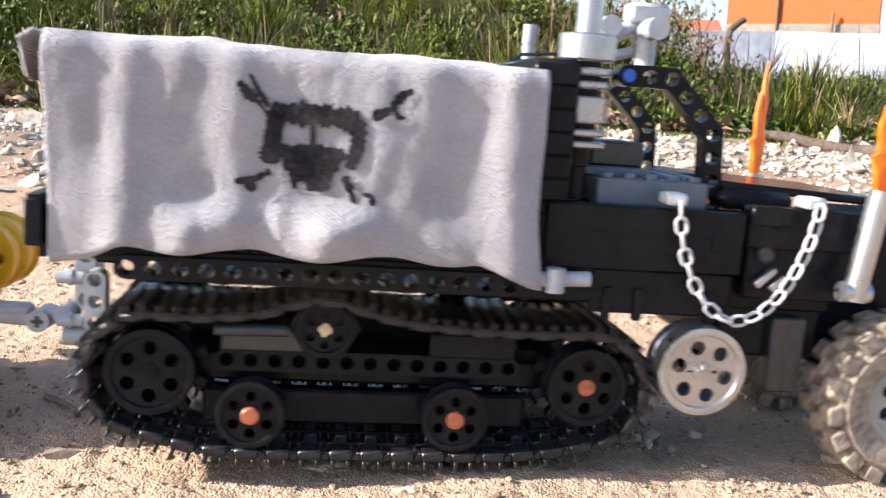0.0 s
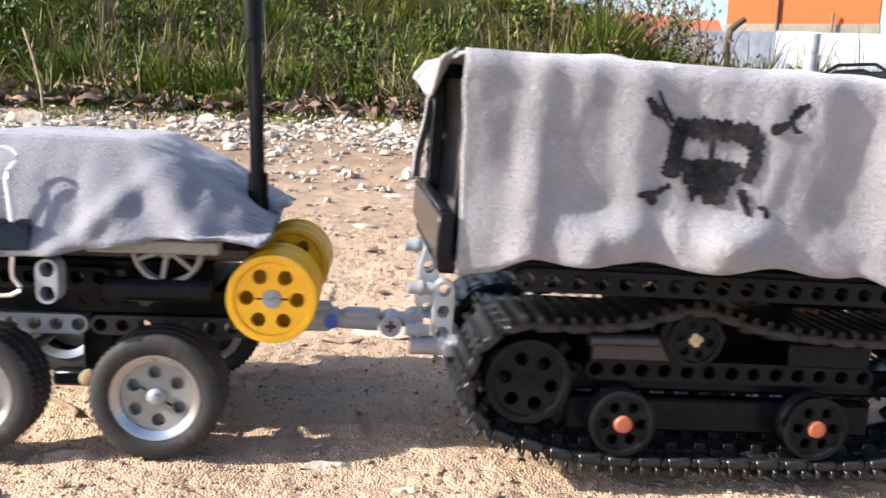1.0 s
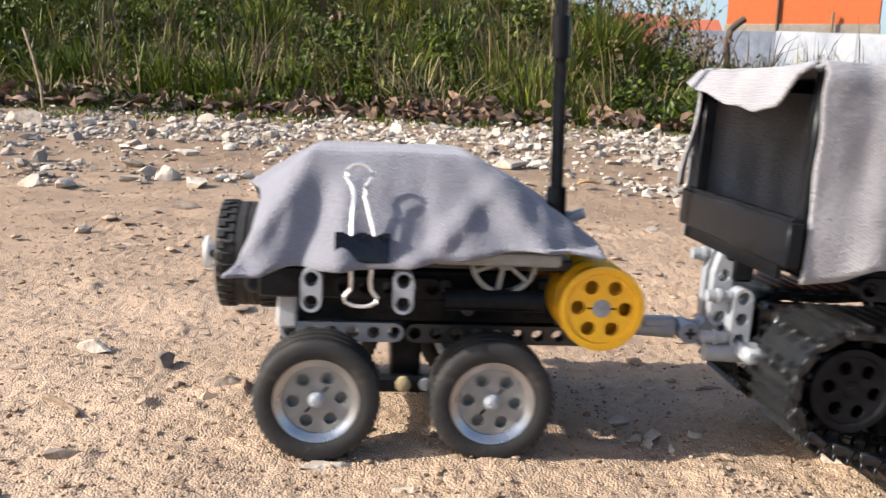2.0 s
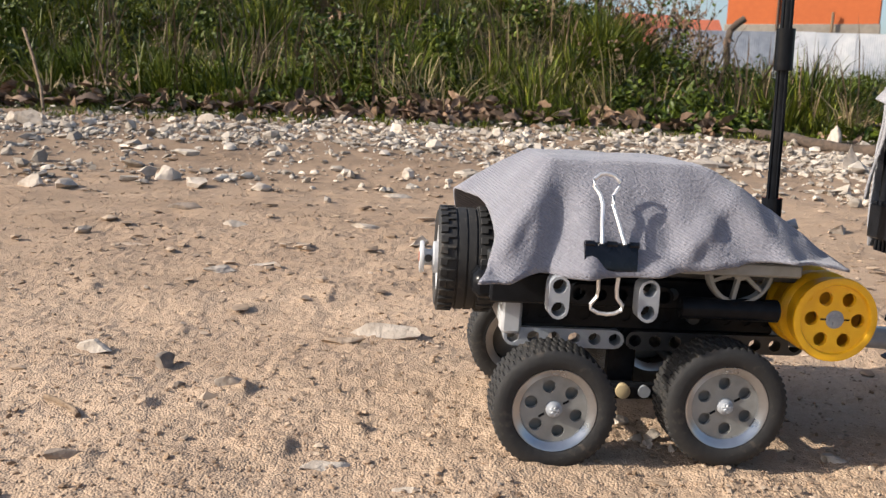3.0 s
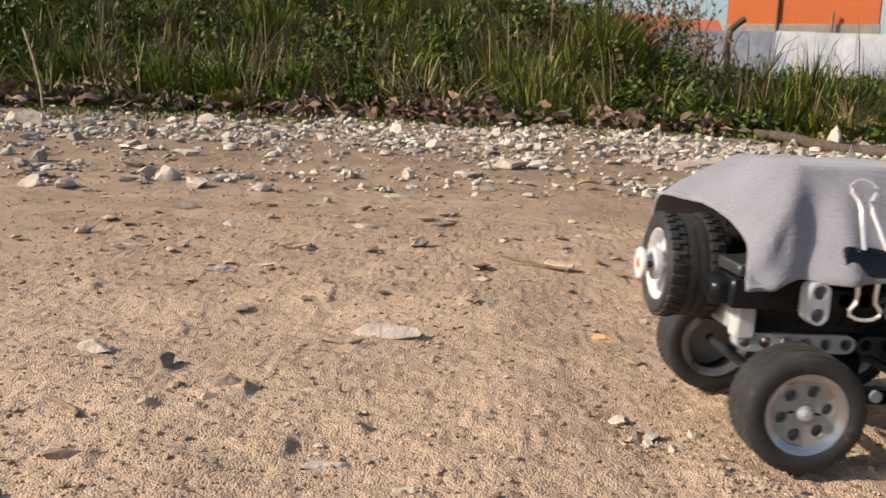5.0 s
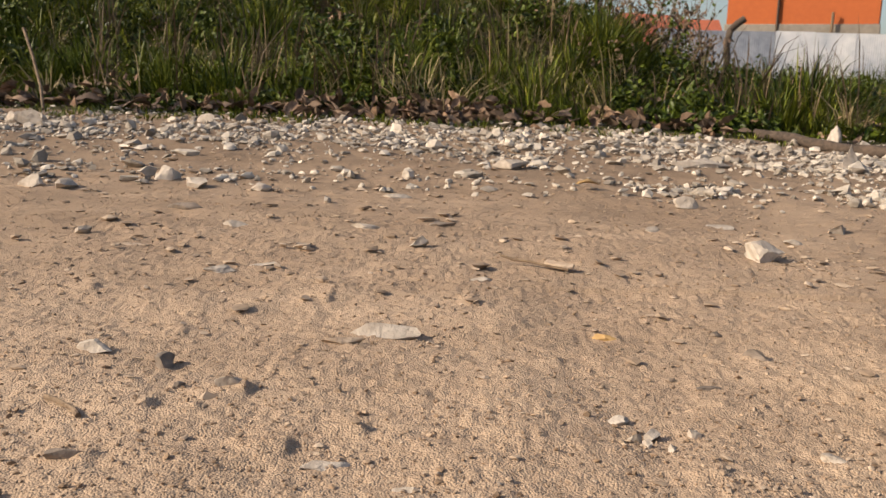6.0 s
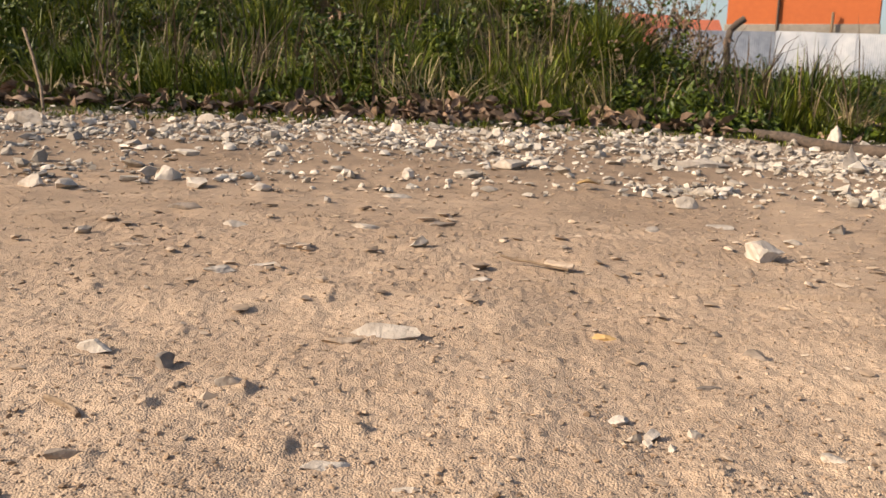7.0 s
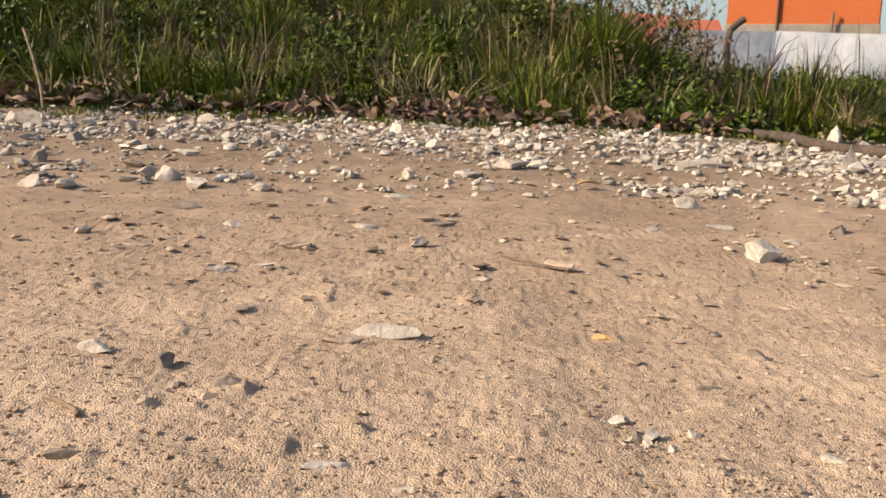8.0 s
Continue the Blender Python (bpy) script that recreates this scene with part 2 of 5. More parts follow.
def lathe(bm, prof, seg=32, m=None):
    """Turns the profile (radius, height), in millimetres, round the z axis."""
    m = m or Matrix()
    rings = []
    for r, h in prof:
        if r < 1e-6:
            rings.append([bm.verts.new(m @ Vector((0, 0, h * MM)))])
        else:
            rings.append([bm.verts.new(m @ Vector((r * MM * math.cos(2 * math.pi * k / seg), r * MM * math.sin(2 * math.pi * k / seg), h * MM))) for k in range(seg)])
    for a, b in zip(rings, rings[1:]):
        for k in range(seg):
            j = (k + 1) % seg
            if len(a) == 1 and len(b) == 1:
                continue
            if len(a) == 1:
                bm.faces.new((a[0], b[j], b[k]))
            elif len(b) == 1:
                bm.faces.new((a[k], a[j], b[0]))
            else:
                bm.faces.new((a[k], a[j], b[j], b[k]))
    return bm


def holed(bm, poly, c, r, m, w0, w1, wall=True):
    """A plate with outline poly (millimetres in the plane x, z) and a round hole at c, from depth w0 to w1 along y."""
    pts = []
    n = len(poly)
    for i in range(n):
        a, b = poly[i], poly[(i + 1) % n]
        k = max(1, int(math.hypot(b[0] - a[0], b[1] - a[1]) / 2.2))
        pts += [(a[0] + (b[0] - a[0]) * j / k, a[1] + (b[1] - a[1]) * j / k) for j in range(k)]
    rows = []
    for w in (w0, w1):
        o = [bm.verts.new(m @ Vector((x * MM, w * MM, z * MM))) for x, z in pts]
        q = []
        for x, z in pts:
            a = math.atan2(z - c[1], x - c[0])
            q.append(bm.verts.new(m @ Vector(((c[0] + r * math.cos(a)) * MM, w * MM, (c[1] + r * math.sin(a)) * MM))))
        rows.append((o, q))
    n = len(pts)
    (o0, q0), (o1, q1) = rows
    for i in range(n):
        j = (i + 1) % n
        bm.faces.new((o0[i], o0[j], q0[j], q0[i]))
        bm.faces.new((o1[j], o1[i], q1[i], q1[j]))
        bm.faces.new((q0[i], q0[j], q1[j], q1[i]))
    return pts


def liftarm(bm, pts, y0, y1, half=3.7, r=2.45, m=None):
    """A studless beam with round ends and a hole at each of pts, which may bend."""
    m = m or Matrix()
    P = [Vector(p) for p in pts]
    n = len(P)
    side = lambda a, b: Vector((-(b - a).y, (b - a).x)).normalized() * half
    rim_l, rim_r = [], []
    for i, c in enumerate(P):
        left, right = [], []
        if i > 0:
            s = side(P[i - 1], c); h = (P[i - 1] + c) / 2
            start = [h + s, h - s]
        else:
            s = side(c, P[1]); a = math.atan2(s.y, s.x)
            start = [c + Vector((math.cos(a + k * math.pi / 6), math.sin(a + k * math.pi / 6))) * half for k in range(7)]
        if i < n - 1:
            s2 = side(c, P[i + 1]); h = (c + P[i + 1]) / 2
            end = [h - s2, h + s2]
        else:
            s2 = side(P[i - 1], c); a = math.atan2(-s2.y, -s2.x)
            end = [c + Vector((math.cos(a + k * math.pi / 6), math.sin(a + k * math.pi / 6))) * half for k in range(7)]
        mid_r, mid_l = [], []
        if 0 < i < n - 1:
            s1 = side(P[i - 1], c)
            nn = (s1 + s2).normalized() * half / max(0.5, math.cos(s1.angle(s2) / 2))
            mid_r, mid_l = [c - nn], [c + nn]
        poly = start + mid_r + end + mid_l
        holed(bm, [(v.x, v.y) for v in poly], (c.x, c.y), r, m, y0, y1)
    bmesh.ops.remove_doubles(bm, verts=bm.verts[:], dist=0.00002)
    edge = [e for e in bm.edges if len(e.link_faces) == 1]
    # close the outer rim between the two faces
    pair = {}
    for e in edge:
        for v in e.verts:
            pair.setdefault(v, None)
    back = {}
    for v in pair:
        co = m.inverted() @ v.co
        back[(round(co.x * 1e5), round(co.z * 1e5), abs(co.y - y0 * MM) < 1e-6)] = v
    for e in edge:
        a, b = e.verts
        ca, cb = m.inverted() @ a.co, m.inverted() @ b.co
        if abs(ca.y - y0 * MM) < 1e-6 and abs(cb.y - y0 * MM) < 1e-6:
            a2, b2 = back.get((round(ca.x * 1e5), round(ca.z * 1e5), False)), back.get((round(cb.x * 1e5), round(cb.z * 1e5), False))
            if a2 and b2:
                try:
                    bm.faces.new((a, b, b2, a2))
                except ValueError:
                    pass
    return bm


def straight(n, x, z, dx=8.0, dz=0.0):
    return [(x + dx * i, z + dz * i) for i in range(n)]


def spoked_face(bm, r_in, r_out, r_mid, hole, y0, y1, n=6, turn=0.0):
    """A disc in the plane x, z with n round holes in a ring, closed at its middle."""
    I = Matrix()
    for k in range(n):
        a0, a1 = turn + 2 * math.pi * k / n, turn + 2 * math.pi * (k + 1) / n
        arc = lambda r, s, e, c: [(r * math.cos(s + (e - s) * i / c), r * math.sin(s + (e - s) * i / c)) for i in range(c + 1)]
        am = (a0 + a1) / 2
        holed(bm, arc(r_out, a0, a1, 8) + arc(r_in, a1, a0, 4), (r_mid * math.cos(am), r_mid * math.sin(am)), hole, I, y0, y1)
    bmesh.ops.remove_doubles(bm, verts=bm.verts[:], dist=0.00002)
    lathe(bm, [(0, y0), (r_in, y0)], 24, pose(0, 0, 0, -90, 0, 0))
    return bm


YAX = pose(0, 0, 0, -90, 0, 0)      # turns the lathe's z axis into +y


def tube(points, r, seg=8, closed=False, cyclic=False):
    """A bent round wire through points in millimetres, as a bmesh."""
    bm = B()
    P = [Vector(p) * MM for p in points]
    rings = []
    n = len(P)
    up = Vector((0.13, 0.31, 0.94))
    for i in range(n):
        a, b = P[i - 1 if i or closed else i], P[(i + 1) % n if i < n - 1 or closed else i]
        d = (b - a).normalized()
        u = d.cross(up).normalized()
        v = u.cross(d)
        rings.append([bm.verts.new(P[i] + (u * math.cos(2 * math.pi * k / seg) + v * math.sin(2 * math.pi * k / seg)) * r * MM) for k in range(seg)])
    for i in range(n if closed else n - 1):
        A, C = rings[i], rings[(i + 1) % n]
        for k in range(seg):
            bm.faces.new((A[k], A[(k + 1) % seg], C[(k + 1) % seg], C[k]))
    if not closed:
        bm.faces.new(rings[0])
        bm.faces.new(rings[-1][::-1])
    return bm


def sheet(name, nu, nv, f, material, parent, thick=1.0, label=""):
    """A sheet of cloth of nu by nv cells; f(u, v), each 0 to 1, gives the place in millimetres."""
    us, vs = np.linspace(0, 1, nu + 1), np.linspace(0, 1, nv + 1)
    bm = B()
    g = [[bm.verts.new(Vector(f(u, v)) * MM) for v in vs] for u in us]
    for i in range(nu):
        for j in range(nv):
            bm.faces.new((g[i][j], g[i + 1][j], g[i + 1][j + 1], g[i][j + 1]))
    ob = part(name, bm, material, parent, label, crease=80)
    s = ob.modifiers.new("thickness", 'SOLIDIFY')
    s.thickness, s.offset = thick * MM, 0.0
    return ob


def raw_mesh(name, verts, faces, material, smooth=False):
    me = bpy.data.meshes.new(name)
    me.from_pydata([tuple(v) for v in verts], [], [tuple(f) for f in faces])
    me.materials.append(material)
    if smooth:
        me.polygons.foreach_set("use_smooth", [True] * len(me.polygons))
    return me


def wob(x, y=0.0, z=0.0):
    return noise.noise(Vector((x, y, z)))


def smooth_step(a, b, x):
    t = min(1, max(0, (x - a) / (b - a)))
    return t * t * (3 - 2 * t)
def glide(keys, t):
    """Smooth monotone interpolation of the rows (seconds, values...) at t."""
    ts = [k[0] for k in keys]
    if t <= ts[0]:
        return list(keys[0][1:])
    if t >= ts[-1]:
        return list(keys[-1][1:])
    i = max(j for j in range(len(ts) - 1) if ts[j] <= t)
    out = []
    for c in range(1, len(keys[0])):
        sl = [(keys[j + 1][c] - keys[j][c]) / (ts[j + 1] - ts[j]) for j in range(len(ts) - 1)]
        def tangent(j):
            if j == 0:
                return sl[0]
            if j == len(ts) - 1:
                return sl[-1]
            a, b = sl[j - 1], sl[j]
            return 0.0 if a * b <= 0 else 2 * a * b / (a + b)
        h = ts[i + 1] - ts[i]
        u = (t - ts[i]) / h
        p, q = keys[i][c], keys[i + 1][c]
        m0, m1 = tangent(i) * h, tangent(i + 1) * h
        out.append((2 * u ** 3 - 3 * u ** 2 + 1) * p + (u ** 3 - 2 * u ** 2 + u) * m0 + (-2 * u ** 3 + 3 * u ** 2) * q + (u ** 3 - u ** 2) * m1)
    return out


# ---- ground ----
def base_height(x, y):
    z = 0.065 * max(0.0, y - 0.5)
    z -= 0.013 * smooth_step(0.1, 0.75, x) * smooth_step(0.9, 1.5, y)
    if y > 1.78:
        z = -0.013 * smooth_step(0.1, 0.75, x) + 0.065 * 1.28 + (0.10 + 0.25 * (1 - smooth_step(0.25, 0.85, x))) * smooth_step(1.80, 3.3, y) - 0.30 * smooth_step(3.5, 14.0, y)
    return z


# drifts of dirt against half-buried stones: crest x and y, run-up, height, half depth, in metres
DRIFTS = [(-0.0845, 0.383, 0.034, 0.0085, 0.011), (-0.1205, 0.361, 0.010, 0.0050, 0.007), (0.061, 0.447, 0.022, 0.0042, 0.008), (-0.030, 0.339, 0.026, 0.0042, 0.006), (-0.056, 0.320, 0.024, 0.0045, 0.007),
          (-0.006, 0.381, 0.022, 0.0035, 0.006), (-0.123, 0.304, 0.024, 0.0040, 0.005), (0.101, 0.502, 0.020, 0.0045, 0.009), (0.130, 0.394, 0.016, 0.0025, 0.004), (0.172, 0.470, 0.018, 0.0040, 0.010),
          (-0.100, 0.357, 0.016, 0.0035, 0.006), (0.105, 0.310, 0.030, 0.0040, 0.008), (0.172, 0.322, 0.028, 0.0045, 0.008), (0.185, 0.365, 0.030, 0.0030, 0.010), (0.020, 0.560, 0.030, 0.0035, 0.012), (0.170, 0.585, 0.026, 0.0030, 0.012),
          (-0.140, 0.480, 0.030, 0.0030, 0.010), (-0.220, 0.560, 0.034, 0.0040, 0.012), (-0.070, 0.555, 0.030, 0.0040, 0.010), (0.280, 0.560, 0.030, 0.0035, 0.010), (-0.190, 0.350, 0.020, 0.0030, 0.008)]


def drift(x, y):
    z = 0.0
    for cx, cy, run, h, d in DRIFTS:
        if cx - run < x < cx + 0.004 and abs(y - cy) < 2.4 * d:
            up = (x - cx + run) / run if x < cx else 1 - (x - cx) / 0.004
            z += h * up ** 1.3 * math.exp(-((y - cy) / d) ** 2) * (1 + 0.5 * wob(x * 160, y * 160, 4))
    return z


def height(x, y):
    z = base_height(x, y)
    if y < 2.2 and abs(x) < 2.2:
        far = smooth_step(0.35, 1.4, y)
        z += 0.0045 * wob(x * 5, y * 5) * (0.4 + 0.6 * far) + 0.0028 * wob(x * 14, y * 20, 3) + 0.0014 * wob(x * 40, y * 64, 7)
        if y < 0.6:
            z -= 0.0028 * smooth_step(0.03, 0.09, x)
        if y < 1.25:
            z += 0.0009 * wob(x * 100, y * 140, 11)
        if y < 0.8 and abs(x) < 0.5:
            z += 0.0009 * wob(x * 260, y * 290, 5) + 0.55 * drift(x, y)
    elif y < 30:
        z += 0.02 * wob(x * 1.3, y * 1.3)
    return z


def span(a, b, n, power=1.0):
    return [a + (b - a) * (i / n) ** power for i in range(n + 1)]


def make_ground():
    xs = [-1500, -300, -60, -15, -6] + span(-3.0, -0.82, 30) + span(-0.8, -0.304, 120) + span(-0.3, 0.3, 420) + span(0.304, 0.8, 120) + span(0.82, 3.0, 30) + [6, 15, 60, 300, 1500]
    ys = [-1500, -300, -60, -10, -2, -0.6, -0.2, 0.05] + span(0.2, 0.62, 290) + span(0.622, 1.0, 170) + span(1.0024, 2.2, 250) + span(2.25, 6, 40) + [8, 11, 15, 22, 32, 45, 70, 120, 400, 1500]
    verts, faces = [], []
    nx = len(xs)
    for y in ys:
        for x in xs:
            verts.append((x, y, height(x, y)))
    for j in range(len(ys) - 1):
        for i in range(nx - 1):
            a = j * nx + i
            faces.append((a, a + 1, a + nx + 1, a + nx))
    ob = new("ground", raw_mesh("ground", verts, faces, SAND, True))
    ob.data.materials.append(SOIL)
    idx = np.zeros(len(faces), dtype=np.int32)
    k = 0
    for j in range(len(ys) - 1):
        for i in range(nx - 1):
            idx[k] = 1 if ys[j] > 1.72 + 0.08 * wob(xs[i] * 4, 2.0) else 0
            k += 1
    ob.data.polygons.foreach_set("material_index", idx)
    tagged(ob, "dry sandy dirt track rising to a soil verge", "ground", kind="structure")


make_ground()
RNG = np.random.default_rng(7)


def ico():
    t = (1 + 5 ** 0.5) / 2
    v = np.array([(-1, t, 0), (1, t, 0), (-1, -t, 0), (1, -t, 0), (0, -1, t), (0, 1, t), (0, -1, -t), (0, 1, -t), (t, 0, -1), (t, 0, 1), (-t, 0, -1), (-t, 0, 1)], float)
    v /= np.linalg.norm(v[0])
    f = np.array([(0, 11, 5), (0, 5, 1), (0, 1, 7), (0, 7, 10), (0, 10, 11), (1, 5, 9), (5, 11, 4), (11, 10, 2), (10, 7, 6), (7, 1, 8), (3, 9, 4), (3, 4, 2), (3, 2, 6), (3, 6, 8), (3, 8, 9), (4, 9, 5), (2, 4, 11), (6, 2, 10), (8, 6, 7), (9, 8, 1)])
    return v, f


ICO_V, ICO_F = ico()


def scatter(name, places, material, label, category, flat=(0.35, 0.8)):
    """Many small angular stones in one mesh: places are (x, y, size)."""
    vs, fs = [], []
    for k, (x, y, s) in enumerate(places):
        q = np.array(Euler(RNG.uniform(0, 6.28, 3)).to_matrix())
        v = ICO_V * RNG.uniform(0.75, 1.2, (12, 1))
        for _ in range(4):
            n = RNG.normal(0, 1, 3)
            n /= np.linalg.norm(n)
            e = v @ n - RNG.uniform(0.25, 0.6)
            v = v - np.outer(np.where(e > 0, e, 0.0), n)
        v = (v * RNG.uniform(0.55, 1.15, 3)) @ q.T
        v[:, 2] *= RNG.uniform(*flat)
        v = v * s * 0.5 + np.array((x, y, height(x, y) + s * 0.12))
        vs.append(v)
        fs.append(ICO_F + 12 * k)
    ob = new(name, raw_mesh(name, np.vstack(vs), np.vstack(fs), material))
    return tagged(ob, label, category, kind="stuff")


def gravel():
    band, n = [], 0
    while len(band) < 11500:
        x, y = RNG.uniform(-1.3, 1.35), RNG.uniform(0.92, 1.86)
        centre = 1.46 + 0.10 * wob(x * 2.5, 4.0)
        p = math.exp(-((y - centre) / 0.21) ** 2) * (0.25 + 0.75 * smooth_step(-0.3, 0.35, wob(x * 7, y * 9, 13))) + 0.75 * math.exp(-((y - 1.02) / 0.06) ** 2) * (0.15 + 0.85 * smooth_step(-0.05, 0.25, wob(x * 5, 9.0)))
        if RNG.random() < p:
            band.append((x, y, min(0.036, 0.005 + RNG.exponential(0.0060))))
    scatter("verge_gravel", band, PEBBLE, "pale limestone gravel along the edge of the dirt track", "gravel")
    loose = []
    while len(loose) < 2400:
        y = 0.24 + 1.0 * RNG.random() ** 0.8
        x = RNG.uniform(-0.62, 0.62) * (0.35 + y)
        loose.append((x, y, min(0.013, 0.0016 + RNG.exponential(0.0016) * (0.6 + 1.3 * y))))
    scatter("loose_grit", loose, GRIT, "scattered pale grit and small chips on the dirt", "gravel", (0.2, 0.55))
    crumbs = []
    while len(crumbs) < 30000:
        y = 0.24 + 0.85 * RNG.random() ** 1.4
        x = RNG.uniform(-0.62, 0.62) * (0.33 + y)
        crumbs.append((x, y, min(0.0048, 0.0008 + RNG.exponential(0.0007))))
    scatter("soil_crumbs", crumbs, CRUMB, "fine crumbs of dry sandy soil", "soil")
    clods = []
    while len(clods) < 420:
        y = 0.52 + 0.62 * RNG.random()
        clods.append((RNG.uniform(-0.55, 0.55) * (0.2 + y), y, min(0.022, 0.005 + RNG.exponential(0.0042))))
    scatter("dirt_clods", clods, GRIT, "flat clods and chips half trodden into the dirt", "soil", (0.15, 0.38))
    rubble = []
    for cx, cy, r, n, big in ((0.080, 0.342, 0.008, 26, 0.0055), (0.098, 0.326, 0.009, 30, 0.0032), (0.166, 0.325, 0.012, 60, 0.0036), (0.163, 0.343, 0.006, 12, 0.0040), (0.118, 0.300, 0.012, 50, 0.0040), (-0.039, 0.309, 0.008, 26, 0.0034),
                              (-0.008, 0.482, 0.009, 30, 0.0040), (0.275, 0.692, 0.018, 40, 0.0060), (0.031, 0.362, 0.006, 12, 0.0036), (-0.003, 0.288, 0.010, 24, 0.0040), (0.300, 0.690, 0.03, 34, 0.0050), (0.02, 0.53, 0.03, 30, 0.003)):
        rubble += [(cx + RNG.normal(0, r), cy + RNG.normal(0, r * 0.8), RNG.uniform(0.35, 1.0) * big) for _ in range(n)]
    scatter("stone_rubble", rubble, GRIT, "crumbled pale stone chips pressed into the dirt", "gravel", (0.3, 0.7))


gravel()


def stone_mesh(name, seed, sx, sy, sz, material, cuts=11, jag=0.20):
    """An angular broken stone: a ball cut by planes, with a rough skin. Sizes in millimetres."""
    rng = random.Random(seed)
    bm = B()
    bmesh.ops.create_icosphere(bm, subdivisions=3, radius=1.0)
    for k in range(cuts):
        nrm = Vector((rng.gauss(0, 1), rng.gauss(0, 1), rng.gauss(0, 0.8))).normalized()
        d = rng.uniform(0.30, 0.72)
        for v in bm.verts:
            e = v.co.dot(nrm) - d
            if e > 0:
                v.co -= nrm * e * 0.97
    for v in bm.verts:
        v.co += v.co.normalized() * jag * 0.5 * (wob(*(v.co * 2.2 + Vector((seed, 0, 0)))) + 0.5 * wob(*(v.co * 6 + Vector((0, seed, 0)))))
        v.co = Vector((v.co.x * sx * 0.74, v.co.y * sy * 0.74, v.co.z * sz * 0.74)) * MM
    return mesh_of(name, bm, material, 22)
# ---- distance ----
def far_things():
    fence = thing("sheet_fence", "pale corrugated metal sheet fence beyond the grass", "fence", at=pose(11.9, 26.0, -0.35, 0, 0, -9))
    for k in range(13):
        bm = B()
        n = 72
        x0 = -6.0 + k * 1.10
        top = []
        for i in range(n + 1):
            x = x0 + 1.09 * i / n
            d = 0.008 * math.sin(i * math.pi * 2 / 4) + (0.012 if k % 2 else 0)
            top.append((bm.verts.new((x, d, 0.0)), bm.verts.new((x, d, 2.62 - (0.02 if k % 3 else 0)))))
        for a, b in zip(top, top[1:]):
            bm.faces.new((a[0], b[0], b[1], a[1]))
        # the first three sheets carry their shade as a darker colour
        ob = part("sheet", bm, SHEET_SHADED if k < 3 else SHEET, fence, "sheet coloured darker and bluish for shade" if k < 3 else "", crease=60)
        s = ob.modifiers.new("thickness", 'SOLIDIFY'); s.thickness = 0.004
    for k in range(5):
        part("post", box(B(), -5900 + k * 3500, -5840 + k * 3500, 60, 120, 0, 2300, 4), BARK, fence)

    house = thing("orange_house", "unfinished house with bright orange walls on a grey concrete plinth", "house", at=pose(9.17, 31.0, -0.2, 0, 0, -25))
    part("plinth", box(B(), -60, 4660, -60, 7000, 0, 3000, 20), CONCRETE, house)
    wall = B()
    for a, b in [(0, 830), (1240, 2000), (2440, 4600)]:
        box(wall, a, b, 0, 300, 3000, 6200, 0)
    for a, b in [(830, 1240), (2000, 2440)]:
        box(wall, a, b, 0, 300, 3000, 4060, 0)
        box(wall, a, b, 0, 300, 5000, 6200, 0)
    box(wall, 0, 300, 300, 6900, 3000, 6200, 0)
    box(wall, 4300, 4600, 300, 6900, 3000, 6200, 0)
    box(wall, 300, 4300, 6600, 6900, 3000, 6200, 0)
    part("wall", wall, RENDER_O, house, "bright orange wall")
    for a, b in ((830, 1240), (2000, 2440)):
        w = part("window", box(B(), a + 4, b - 4, 120, 200, 4064, 4130, 5), PLASTER, house)
        part("pane", box(B(), a + 4, b - 4, 150, 170, 4130, 5000, 0), PANE, w)
    # a dark rod stands in for the thin gap of a wall joint
    part("downpipe", rod(B(), (1600, -70, 2400), (1600, -70, 6200), 40), DARKBARK, house, "dark rod in place of a wall joint")
    part("post", rod(B(), (3250, -200, 2300), (3270, -200, 3350), 45), BARK, house, "thin dark post")
    roof = B()
    pts = [(-400, -500, 6200), (5000, -500, 6200), (5000, 7300, 6200), (-400, 7300, 6200), (-400, 3400, 8600), (5000, 3400, 8600)]
    v = [roof.verts.new(Vector(p) * MM) for p in pts]
    for f in ((0, 1, 5, 4), (2, 3, 4, 5), (0, 4, 3), (1, 2, 5), (0, 3, 2, 1)):
        roof.faces.new([v[i] for i in f])
    part("roof", roof, ROOF, house)

    for k, (x, y, w, h) in enumerate([(12.0, 52, 3.4, 5.7), (16.2, 60, 3.2, 6.2)]):
        h_ob = thing("village_house", "distant pale house with a red tiled roof", "house", "distant houses", at=pose(x, y, -0.4, 0, 0, 12 - 20 * k))
        part("wall", box(B(), -w * 500, w * 500, 0, 6000, 0, h * 640, 0), PLASTER, h_ob)
        roof = B()
        a, b, c = w * 560, h * 640, h * 1000
        v = [roof.verts.new(Vector(p) * MM) for p in [(-a, -400, b), (a, -400, b), (a, 6400, b), (-a, 6400, b), (-a * 0.8, 3000, c), (a * 0.8, 3000, c)]]
        for f in ((0, 1, 5, 4), (2, 3, 4, 5), (0, 4, 3), (1, 2, 5), (0, 3, 2, 1)):
            roof.faces.new([v[i] for i in f])
        part("roof", roof, ROOF, h_ob)
        for s in (-0.25, 0.22):
            win = part("window", box(B(), w * 1000 * s - 350, w * 1000 * s + 350, -40, 0, h * 250, h * 250 + 1000, 5), PLASTER, h_ob)
            part("pane", box(B(), w * 1000 * s - 300, w * 1000 * s + 300, -52, -44, h * 250 + 50, h * 250 + 950, 0), PANE, win)

    stub = [(6050, 20000, -300), (6040, 20000, 500), (5990, 20000, 1100), (5960, 20000, 1450), (6010, 20000, 1720), (6160, 20000, 1880), (6300, 20000, 1980)]
    ob = new("tree_stump", mesh_of("tree_stump", tube(stub, 75, 10), DARKBARK))
